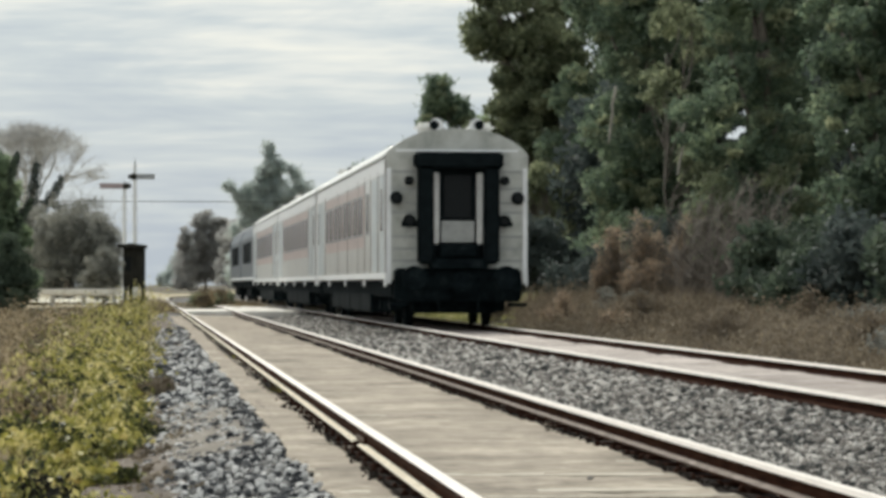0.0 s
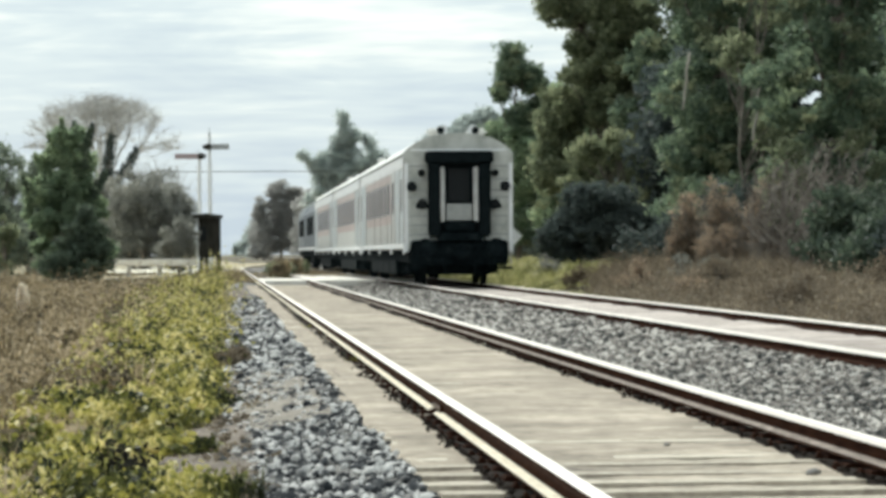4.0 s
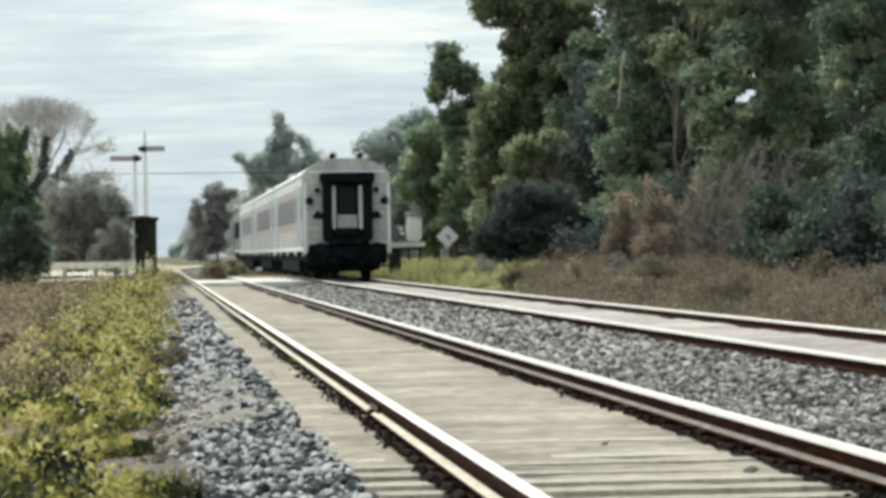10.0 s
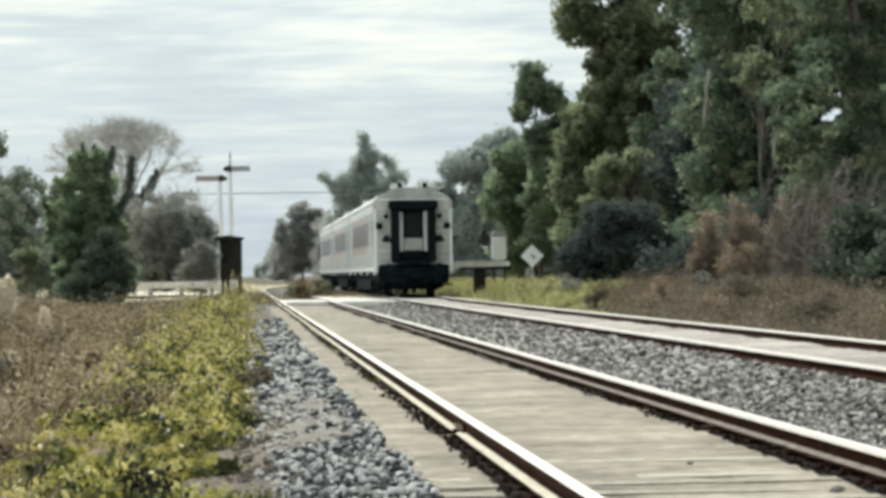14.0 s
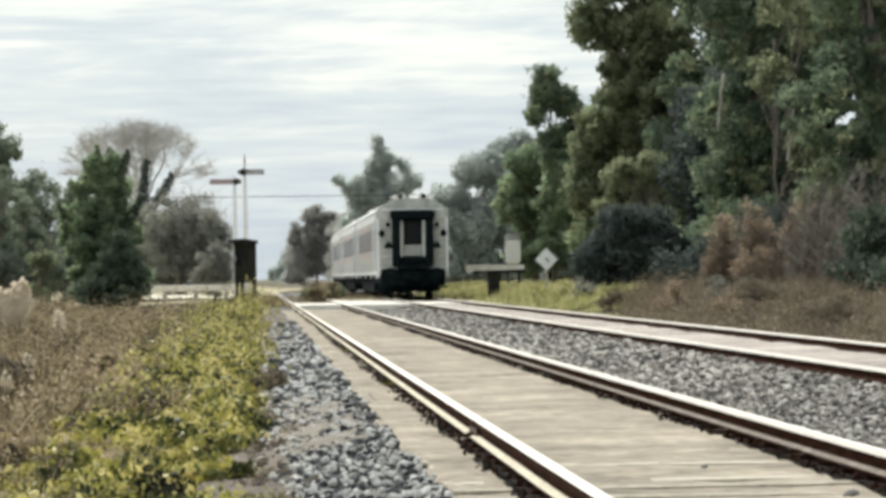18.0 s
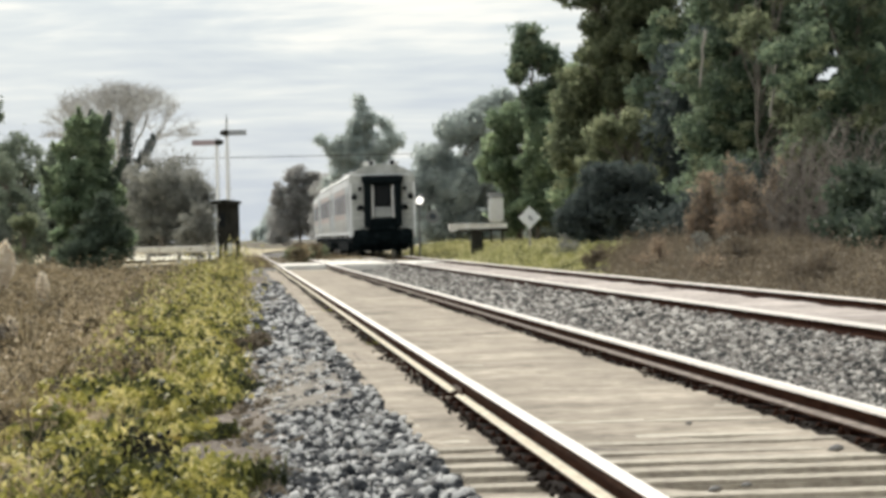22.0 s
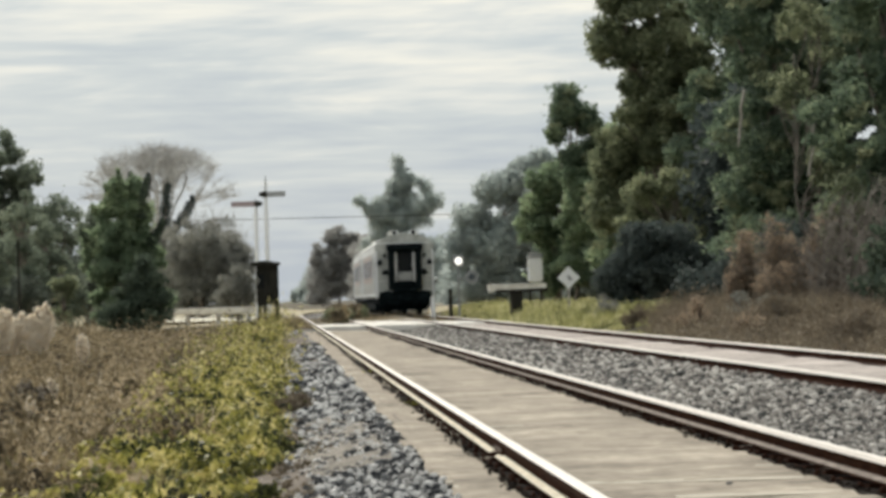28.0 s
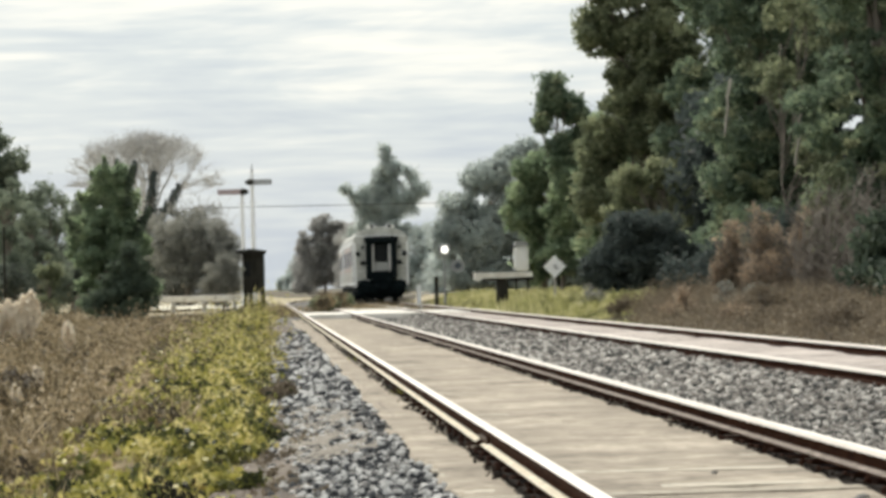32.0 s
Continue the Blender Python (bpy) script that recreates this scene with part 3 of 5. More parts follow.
def make_lanes():
    strip("dirt_road", M_LANE, "pale dirt road leading off from the crossing", [(-9.5, -0.2), (-9.0, 0.01), (-5, 0.03), (-1.5, 0.02), (-0.9, -0.2)], [150, 162, 175, 190, 214], wob=0.06, seed=9)
    strip("earth_patch", M_EARTH, "bare rusty-brown earth beside the ballast", [(-0.5, -0.57), (-0.3, -0.42), (0.1, -0.37), (0.5, -0.288), (0.8, -0.215), (0.92, -0.23)], list(np.arange(46, 108, 1.5)), wob=0.12, seed=10)
    strip("earth_patch", M_EARTH, "dusty brown earth at the ballast edge", [(-0.5, -0.57), (-0.3, -0.43), (-0.05, -0.4), (0.15, -0.355), (0.3, -0.355)], list(np.arange(17, 47, 0.7)), wob=0.14, seed=11)


def make_dust_patch():
    strip("earth_patch", M_DUSTGREY, "beige-brown dust lying over the ballast stones", [(0.0, -0.45), (0.12, -0.375), (0.45, -0.292), (0.78, -0.213), (0.88, -0.24)], list(np.arange(21.5, 31.2, 0.4)), wob=0.10, seed=12)


def make_fields():
    """Pale straw fields beyond the crossing, on both sides of the line."""
    for x0, x1, z, lab in ((10.2, 70, 0.04, "pale straw field behind the trees"), (-70, -1.8, 0.03, "pale straw field beyond the dirt road")):
        xs = np.linspace(x0, x1, 40)
        v = []
        ys = np.concatenate([np.arange(136, 200, 4), np.arange(200, 481, 10)]) if x0 > 0 else np.arange(134, 481, 6)
        for y in ys:
            for x in xs:
                x2 = x + float(bend(y))
                v.append((x2, y, float(ground_z(x2, y)) + z))
        n = len(xs)
        q = (np.arange(len(ys) - 1)[:, None] * n + np.arange(n - 1)[None]).reshape(-1, 1)
        tagged(part("field", raw_mesh("field", v, q + np.array([[0, 1, n + 1, n]])), M_FIELD), lab, "field", kind="structure")


def make_dust_line():
    """Thin rod added for the dark shadow edge in dust beside the near rail."""
    rng = random.Random(2)
    bm = bmesh.new()
    rings = []
    for i in range(52):
        q = Vector((1.06 + rng.uniform(-0.004, 0.004), 25.0 + i * 1.1, -0.176))
        rings.append([bm.verts.new(q + Vector((math.cos(k * 1.047), 0, math.sin(k * 1.047))) * 0.010) for k in range(6)])
    for r0, r1 in zip(rings, rings[1:]):
        for k in range(6):
            bm.faces.new((r0[k], r0[(k + 1) % 6], r1[(k + 1) % 6], r1[k]))
    tagged(part("cable", bm, M_FOOTBROWN), "thin brown rod drawn as the shadow edge in the dust", "cable")


make_dust_line()
make_crossing()
make_lanes()
make_dust_patch()
make_fields()

# ---- trees and plants ----


def limb_mesh(bm, p0, p1, r0, r1, rng, steps=4, wob=0.08, n=7):
    """A tapered, slightly crooked limb of joined rings."""
    p0, p1 = Vector(p0), Vector(p1)
    L = (p1 - p0).length
    rings = []
    for k in range(steps + 1):
        t = k / steps
        c = p0.lerp(p1, t) + Vector([(rng.random() - 0.5) * wob * L * (0 < k < steps) for _ in range(3)])
        r = r0 + (r1 - r0) * t
        d = (p1 - p0).normalized()
        u = d.orthogonal().normalized()
        w = d.cross(u)
        rings.append([bm.verts.new(c + (u * math.cos(a) + w * math.sin(a)) * r) for a in (2 * math.pi * i / n for i in range(n))])
    for a, b in zip(rings, rings[1:]):
        for i in range(n):
            bm.faces.new((a[i], a[(i + 1) % n], b[(i + 1) % n], b[i]))
    bm.faces.new(rings[-1])


# straight gaps laid along the camera's sight lines, to show sky through the wood:
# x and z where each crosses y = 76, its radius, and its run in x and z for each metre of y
VIEW_GAPS = ((14.78, 4.66, 0.34, 0.195, 0.050), (15.04, 4.86, 0.36, 0.197, 0.051), (15.12, 5.30, 0.26, 0.199, 0.057), (14.5, 4.55, 0.18, 0.191, 0.048),
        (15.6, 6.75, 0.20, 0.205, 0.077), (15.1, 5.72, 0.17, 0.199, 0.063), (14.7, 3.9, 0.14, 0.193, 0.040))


def tree(label, x, y, height, crowns, leaf, bark=M_BARK, trunk_r=0.22, clump=0.9, per=260, size=0.24, seed=1, name="tree", gaps=(),
         category="tree", group="", droop=0.3, z0=None, shell=0.35, lean=0.0, sprays=0, limbs=()):
    """crowns: (dx, dy, z, rx, ry, rz, clumps) ellipsoids that hold the leaf clumps."""
    rng, nr = random.Random(seed), np.random.default_rng(seed)
    base = float(ground_z(x, y)) if z0 is None else z0
    t = thing(name, label, category, pose(x, y, base), group)
    cs, rs, ns = [], [], []
    for dx, dy, z, rx, ry, rz, k in crowns:
        for _ in range(k):
            d = unit(nr.normal(size=3)) * (nr.random() ** 0.45)
            f = 0.55 + 0.75 * nr.random()
            cs.append((dx + d[0] * rx, dy + d[1] * ry, z - base + d[2] * rz))
            rs.append(tuple(clump * f * k * nr.uniform(0.7, 1.3) for k in (1, 1, 0.75)))
            ns.append(max(20, int(per * f * f)))
    v, f = leaves(cs, rs, ns, size, droop=droop, rng=nr, shell=shell, out=0.5)
    gaps = gaps or (VIEW_GAPS if x > 14 and 60 < y < 160 else ())

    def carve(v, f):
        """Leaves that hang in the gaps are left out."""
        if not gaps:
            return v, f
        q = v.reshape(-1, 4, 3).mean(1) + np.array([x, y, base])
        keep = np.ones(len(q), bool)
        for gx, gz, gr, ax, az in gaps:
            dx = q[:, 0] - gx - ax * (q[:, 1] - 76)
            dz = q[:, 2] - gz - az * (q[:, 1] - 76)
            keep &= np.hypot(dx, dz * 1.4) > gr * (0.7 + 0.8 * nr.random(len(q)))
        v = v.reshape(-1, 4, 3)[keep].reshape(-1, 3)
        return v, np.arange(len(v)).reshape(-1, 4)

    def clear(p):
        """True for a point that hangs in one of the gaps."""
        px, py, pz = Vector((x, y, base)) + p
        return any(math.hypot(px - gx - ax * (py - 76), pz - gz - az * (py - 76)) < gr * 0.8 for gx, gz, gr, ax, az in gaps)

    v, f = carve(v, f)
    part("crown", raw_mesh("crown", v, f), leaf, t)
    if sprays:
        # looser olive sprays on the camera's side of the crown, coloured as lit clusters
        sc, sr = [], []
        for k in range(sprays * 3):
            dx, dy, z, rx, ry, rz, _ = crowns[k % len(crowns)]
            a, e = nr.uniform(-1, 1), nr.uniform(-0.9, 1.0)
            o = math.sqrt(max(0.0, 1 - e * e))
            w = clump * nr.uniform(0.3, 0.75)
            sc.append((dx + a * rx * o, dy - ry * 0.9 * math.sqrt(max(0.1, 1 - a * a)) - 0.5, z - base + e * rz))
            sr.append((w, w, w * 0.6))
        sv, sf = leaves(sc, sr, [90] * len(sc), size * 0.85, droop=droop, rng=nr, shell=0.1)
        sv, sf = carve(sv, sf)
        tagged(part("outer_foliage", raw_mesh("outer_foliage", sv, sf), M_OLIVE, t, "loose olive leaf sprays coloured as lit clusters"), kind="stuff")
    bm = bmesh.new()
    top = Vector((lean, 0, height * 0.62))
    limb_mesh(bm, (0, 0, -0.2), top, trunk_r, trunk_r * 0.45, rng, 6, 0.05, 9)
    order = list(range(len(cs)))
    rng.shuffle(order)
    for i in order[:26 if height > 0.5 else 0]:
        c = Vector(cs[i])
        s = max(0.15, min(0.95, (c.z / max(top.z, 0.1)) * rng.uniform(0.45, 0.8)))
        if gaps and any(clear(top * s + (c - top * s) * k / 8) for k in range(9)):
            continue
        limb_mesh(bm, top * s, c, trunk_r * 0.34, 0.025, rng, 4, 0.12, 5)
    smooth(part("trunk", bm, bark, t))
    for p0, p1, r in limbs:
        sm = bmesh.new()
        limb_mesh(sm, Vector(p0) - Vector((x, y, base)), Vector(p1) - Vector((x, y, base)), r, r * 0.7, rng, 6, 0.05, 7)
        smooth(part("limb", sm, M_BARKPALE, t, "pale smooth bare limb"))
    return t


def shrub(label, x, y, w, h, leaf, seed=1, per=220, size=0.16, clumps=14, name="shrub", clump=0.45, d=None, z0=None, group="", droop=0.0):
    d = d or w
    return tree(label, x, y, h * 0.6, [(0, 0, (float(ground_z(x, y)) if z0 is None else z0) + h * 0.5, w / 2 - clump * 0.5, d / 2 - clump * 0.5, h * 0.45, clumps)],
                leaf, trunk_r=0.06, clump=clump, per=per, size=size, seed=seed, name=name, category="shrub", z0=z0, shell=0.2, group=group, droop=droop)


def twig_fan(label, x, y, h, w, seed, mat=M_TWIG, n=60, name="bare_shrub", category="shrub", r=0.02, z0=None, group="", lean=0.0, leaf=None):
    """A leafless shrub: many arching stems from one base. lean: how far the tips hang over to one side; leaf: dead leaves along the stems."""
    rng = random.Random(seed)
    base = float(ground_z(x, y)) if z0 is None else z0
    t = thing(name, label, category, pose(x, y, base), group)
    tips = []
    for i in range(max(16, n // 3)):
        bm = bmesh.new()
        a, s = rng.uniform(0, 6.283), rng.random() ** 0.6
        p = Vector((math.cos(a) * s * w * 0.12, math.sin(a) * s * w * 0.12, -0.05))
        q = Vector((math.cos(a) * s * w * 0.5, math.sin(a) * s * w * 0.5, h * rng.uniform(0.55, 1.0)))
        q.x += lean * q.z
        tips += [p.lerp(q, k / 6) for k in range(1, 7)]
        limb_mesh(bm, p, q, r, r * 0.3, rng, 3, 0.1, 4)
        for _ in range(11):
            m = p.lerp(q, rng.uniform(0.3, 0.95))
            e = m + Vector((rng.uniform(-1, 1), rng.uniform(-1, 1), rng.uniform(0.2, 1.2))) * h * rng.uniform(0.08, 0.24)
            limb_mesh(bm, m, e, r * 0.6, r * 0.2, rng, 2, 0.1, 3)
        part("stem", bm, mat, t)
    if leaf:
        v, f = leaves([tuple(c) for c in tips], [(0.17, 0.17, 0.22)] * len(tips), [26] * len(tips), 0.10, rng=np.random.default_rng(seed), shell=0.1, droop=0.6)
        tagged(part("dead_leaves", raw_mesh("dead_leaves", v, f), leaf, t, "withered brown leaves"), kind="stuff")
    return t


def bare_tree(label, x, y, h, w, z_low, seed, mat=M_TWIG):
    """A leafless tree with a wide domed crown of fine branches."""
    rng = random.Random(seed)
    base = float(ground_z(x, y))
    t = thing("bare_tree", label, "tree", pose(x, y, base))
    bm, tw = bmesh.new(), bmesh.new()
    fork = Vector((0, 0, (z_low - base) * 0.6))
    limb_mesh(bm, (0, 0, -0.2), fork, 0.35, 0.28, rng, 4, 0.04, 8)

    def dome(a, r):
        return Vector((math.cos(a) * r * w * 0.5, math.sin(a) * r * w * 0.5, z_low - base + (h - z_low) * math.sqrt(max(0.0, 1 - r ** 2.4))))

    for i in range(24):
        a = 6.283 * i / 24 + rng.uniform(-0.2, 0.2)
        r = math.sqrt(rng.uniform(0.02, 0.9))
        p1 = fork.lerp(dome(a, r), 0.72)
        limb_mesh(bm, fork, p1, 0.11, 0.05, rng, 5, 0.07, 6)
        for _ in range(10):
            o = dome(a + rng.uniform(-0.75, 0.75), min(1.0, max(0.03, r + rng.uniform(-0.4, 0.4))))
            o = p1.lerp(o, rng.uniform(0.8, 1.0))
            st = fork.lerp(p1, rng.uniform(0.7, 1.0))
            limb_mesh(tw, st, o, 0.026, 0.013, rng, 4, 0.08, 3)
            for _ in range(28):
                s2 = st.lerp(o, rng.uniform(0.55, 1.0))
                e2 = s2 + Vector((rng.uniform(-1, 1), rng.uniform(-1, 1), rng.uniform(-0.3, 0.9))) * rng.uniform(0.3, 0.8)
                limb_mesh(tw, s2, e2, 0.013, 0.006, rng, 2, 0.15, 3)
    smooth(part("trunk", bm, mat, t))
    part("twig_crown", tw, mat, t)
    # dark ivy on the big lower limbs
    for i, (x0, z0, x1, z1, r) in enumerate(((0.5, 6.0, 0.85, 8.7, 0.50), (1.3, 5.9, 2.5, 7.8, 0.40), (-1.8, 7.6, -1.6, 9.6, 0.36), (-2.1, 7.4, -3.1, 8.8, 0.30), (-1.2, 7.5, -0.4, 9.4, 0.38), (-1.4, 5.6, -1.7, 7.8, 0.60))):
        lm = bmesh.new()
        a, e = Vector((x0, -4.0, z0 - base)), Vector((x1, -4.6, z1 - base))
        limb_mesh(lm, fork, a, 0.14, 0.12, rng, 3, 0.03, 6)
        limb_mesh(lm, a, e, 0.12, 0.07, rng, 4, 0.04, 6)
        lo = part("limb", lm, M_BARK, t)
        v, f = leaves([tuple(a.lerp(e, s / 6)) for s in range(7)], [(r * k, r * k, r * 1.1) for k in (0.7, 0.95, 0.85, 1.0, 0.75, 0.8, 0.5)], [170] * 7, 0.2, rng=np.random.default_rng(110 + i), shell=0.2)
        part("ivy", raw_mesh("ivy", v, f), M_LEAFDARK, lo, "dark ivy round the limb")
    return t


def make_right_trees():
    E = "tall dark evergreen tree standing behind the railway embankment"
    g = "trees beside the line"
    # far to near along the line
    tree("pale grey-green rounded tree far beyond the crossing", 17.0, 232, 11, [(2.04, 0, 10.1, 1.1, 1.2, 1.0, 26), (0.06, 0, 8.9, 1.25, 1.3, 1.1, 30), (-2.07, 0, 7.0, 0.8, 1.0, 1.0, 18), (3.48, 0, 10.7, 0.8, 0.8, 0.8, 14), (-0.5, 0, 4.5, 2.5, 2, 2.6, 70), (2.4, 0, 6.1, 1.6, 1.5, 3.2, 60), (-2.87, 0, 4.5, 0.5, 0.8, 1.5, 16), (3.6, 0, 3.0, 2.2, 1.6, 2.6, 34), (0.2, 0, 1.5, 4.2, 2, 1.0, 60)], M_LEAFHAZED, seed=11, size=0.34, clump=0.9, per=300, group=g)
    tree("mid-green bushy tree beside the crossing", 14.3, 154, 8, [(-0.35, 0, 6.5, 1.05, 1.2, 0.9, 30), (1.3, 0, 6.1, 0.9, 1.1, 1.2, 28), (-1.0, 0, 4.3, 0.85, 1.0, 1.5, 30), (0.4, 0, 3.7, 1.0, 1.2, 1.8, 34), (2.1, 0, 4.2, 0.8, 1.0, 1.5, 26), (-0.6, 0, 2.0, 0.9, 1.0, 1.2, 18), (0.9, -3.4, 6.4, 0.9, 0.9, 0.9, 26), (0.8, -3.4, 4.6, 0.9, 1.0, 1.2, 26), (0.7, -3.4, 2.6, 0.9, 1.0, 1.2, 20)], M_LEAFSUN, seed=12, size=0.24, clump=0.5, per=300, group=g)
    tree("slender dark tree with a ragged top clump", 14.7, 151, 10.5, [(0.17, 0, 9.8, 0.75, 0.8, 0.55, 26), (-0.11, 0, 10.8, 0.22, 0.3, 0.3, 7), (-0.72, 0, 8.95, 0.18, 0.3, 0.35, 7), (0.95, 0, 9.35, 0.5, 0.5, 0.4, 12), (0.3, 0, 7.75, 1.1, 0.9, 0.3, 22), (1.68, 0, 8.3, 0.4, 0.5, 0.6, 12), (1.9, 0, 7.2, 0.7, 0.9, 0.6, 16), (2.0, 0, 5.2, 1.4, 1.4, 1.6, 36), (1.4, 0, 2.4, 1.6, 1.6, 1.6, 26)], M_LEAF, seed=13, size=0.22, clump=0.52, per=300, group=g, lean=0.5, sprays=6, trunk_r=0.12)
    tree("leafy olive-green tree under taller trees", 17.0, 146, 9, [(0, 0, 6.4, 1.9, 1.8, 2.6, 44), (0, 0, 3, 2.2, 2, 2.2, 30)], M_LEAFSUN, seed=22, size=0.26, clump=0.7, sprays=8, group=g)
    tree(E, 17.4, 136, 17, [(0, 0, 13.5, 2.6, 2.5, 2.6, 56), (-2.3, 0, 11.9, 0.9, 1.0, 1.1, 12), (-1.5, 0, 15, 1.4, 1.2, 1.6, 19), (-2.2, 0, 7.2, 0.8, 1.0, 0.9, 19), (-2.3, 0, 5.4, 1.0, 1.0, 1.6, 33), (0.4, 0, 8.4, 2.8, 2.5, 3.2, 84), (0, 0, 4, 3, 2.5, 2.8, 56), (-0.2, -0.5, 9.4, 1.0, 1.0, 0.8, 28), (1.2, -0.5, 10.9, 1.3, 1.2, 1.3, 36), (-0.7, 0, 11.8, 0.7, 0.7, 0.6, 16), (-0.2, -0.5, 7.6, 1.0, 1.0, 0.9, 28), (1.8, -0.5, 8.7, 1.2, 1.1, 1.2, 33)], M_OLIVE, seed=14, size=0.26, clump=0.56, sprays=16, group=g, trunk_r=0.3, limbs=(((18.59, 131, 9.9), (18.95, 131, 7.7), 0.12),))
    tree(E, 20.3, 128, 18, [(0, 0, 13.6, 3.4, 2.5, 4.0, 112), (0, 0, 7.5, 3.2, 2.5, 3.5, 84), (0, 0, 3, 3, 2, 2.2, 42)], M_LEAF, seed=15,  size=0.26, clump=0.68, sprays=14, group=g, trunk_r=0.32)
    tree(E, 17.6, 106, 17, [(0, 0, 11.5, 2.6, 2.3, 3.8, 84), (0.2, 0, 6.3, 2.6, 2.2, 2.8, 70), (0, 0, 3, 2.4, 2, 2, 36)], M_LEAF, seed=16,  size=0.24, clump=0.64, sprays=16, group=g, trunk_r=0.3, limbs=(((15.97, 102.5, 7.66), (15.72, 102.5, 5.7), 0.06),))
    tree(E, 21.4, 103, 16, [(0, 0, 11, 2.6, 2.2, 4.4, 98), (0, 0, 5, 2.6, 2.2, 3.2, 70)], M_LEAF, seed=17,  size=0.24, clump=0.64, sprays=9, group=g, trunk_r=0.28)
    tree(E, 17.8, 87, 14, [(0, 0, 9.5, 2.0, 2, 3.2, 70), (-0.4, 0, 5.6, 1.9, 1.8, 1.9, 50), (0, 0, 2.6, 2, 1.8, 1.6, 33)], M_LEAF, seed=18,  size=0.22, clump=0.56, sprays=9, group=g, trunk_r=0.26)
    tree(E, 18.6, 76, 13, [(0.2, 0, 8.2, 1.9, 1.8, 3.0, 70), (0.3, 0, 4.4, 1.8, 1.7, 2.4, 61)], M_LEAF, seed=19,  size=0.20, clump=0.52, sprays=9, group=g, trunk_r=0.24)
    tree(E, 19.0, 66, 12, [(0.2, 0, 7.2, 1.9, 1.8, 3.2, 70), (0.2, 0, 3.4, 1.9, 1.7, 2.2, 61)], M_LEAF, seed=20, size=0.20, clump=0.52, sprays=9, group=g, trunk_r=0.24)
    tree("tall pale-stemmed tree with thin olive leaves", 15.9, 92, 13, [(0.82, 0, 4.7, 0.6, 0.7, 0.35, 12), (1.7, 0, 4.3, 1.0, 0.9, 0.55, 24), (2.95, 0, 3.9, 0.55, 0.8, 0.55, 12), (2.3, 0, 2.8, 0.9, 0.9, 0.7, 16), (0.5, 0, 8.9, 1.2, 1, 1.4, 16), (0, 0, 6.9, 0.8, 0.8, 0.8, 8)], M_OLIVE, seed=21, size=0.17, clump=0.36, per=150, sprays=6, group=g, trunk_r=0.05, limbs=(((15.9, 90, 4.2), (16.14, 90, 6.1), 0.05),))
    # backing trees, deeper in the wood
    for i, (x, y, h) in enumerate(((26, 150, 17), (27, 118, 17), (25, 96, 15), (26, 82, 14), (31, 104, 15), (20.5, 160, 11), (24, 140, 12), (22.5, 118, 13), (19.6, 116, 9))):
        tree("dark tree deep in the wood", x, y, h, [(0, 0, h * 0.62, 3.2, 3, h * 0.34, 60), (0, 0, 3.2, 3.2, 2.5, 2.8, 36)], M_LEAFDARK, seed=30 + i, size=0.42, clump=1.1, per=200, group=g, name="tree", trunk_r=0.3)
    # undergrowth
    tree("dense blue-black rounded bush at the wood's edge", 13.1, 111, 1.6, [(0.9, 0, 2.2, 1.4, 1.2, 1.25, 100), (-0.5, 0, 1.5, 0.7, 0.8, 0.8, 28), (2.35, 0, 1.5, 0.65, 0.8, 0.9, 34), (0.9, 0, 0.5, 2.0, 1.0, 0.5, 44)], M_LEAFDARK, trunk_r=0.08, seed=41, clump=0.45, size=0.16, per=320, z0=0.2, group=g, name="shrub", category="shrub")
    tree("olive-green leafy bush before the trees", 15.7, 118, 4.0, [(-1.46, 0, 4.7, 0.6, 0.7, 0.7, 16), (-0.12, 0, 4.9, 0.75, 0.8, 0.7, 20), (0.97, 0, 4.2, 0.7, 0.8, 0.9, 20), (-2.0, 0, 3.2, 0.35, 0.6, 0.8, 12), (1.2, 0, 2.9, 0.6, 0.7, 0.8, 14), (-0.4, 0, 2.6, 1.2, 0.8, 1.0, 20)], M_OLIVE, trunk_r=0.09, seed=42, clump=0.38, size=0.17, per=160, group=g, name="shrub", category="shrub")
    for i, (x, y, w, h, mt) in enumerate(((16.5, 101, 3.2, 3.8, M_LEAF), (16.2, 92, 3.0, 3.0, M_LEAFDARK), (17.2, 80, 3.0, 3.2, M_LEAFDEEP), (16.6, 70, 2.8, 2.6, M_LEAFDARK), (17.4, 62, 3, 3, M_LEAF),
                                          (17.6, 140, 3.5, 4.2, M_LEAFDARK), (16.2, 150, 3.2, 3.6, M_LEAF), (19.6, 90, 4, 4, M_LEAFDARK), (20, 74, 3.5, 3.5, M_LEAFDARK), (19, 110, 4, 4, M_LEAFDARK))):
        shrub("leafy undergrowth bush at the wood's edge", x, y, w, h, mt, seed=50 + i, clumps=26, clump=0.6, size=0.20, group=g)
    for i, (x, y, h, w, ln) in enumerate(((13.35, 88, 1.5, 1.0, 0.0), (13.7, 88, 2.5, 0.9, -0.05), (14.1, 87, 2.9, 1.0, 0.05), (14.0, 85, 1.5, 1.3, 0.0), (14.5, 87, 2.3, 1.1, 0.12), (14.9, 86, 2.9, 0.9, 0.22), (15.2, 85, 1.7, 1.3, 0.15))):
        twig_fan("brown dead-leaved brushy bush above dry grass", x, y, h, w, 700 + i, n=66, group=g, mat=M_STEM, r=0.022, lean=ln, leaf=M_LEAFBROWN, z0=0.05)
    shrub("olive bush with lit leaf tips", 15.9, 85, 2.0, 4.2, M_OLIVE, seed=72, clumps=22, clump=0.4, size=0.17, per=150, group=g)
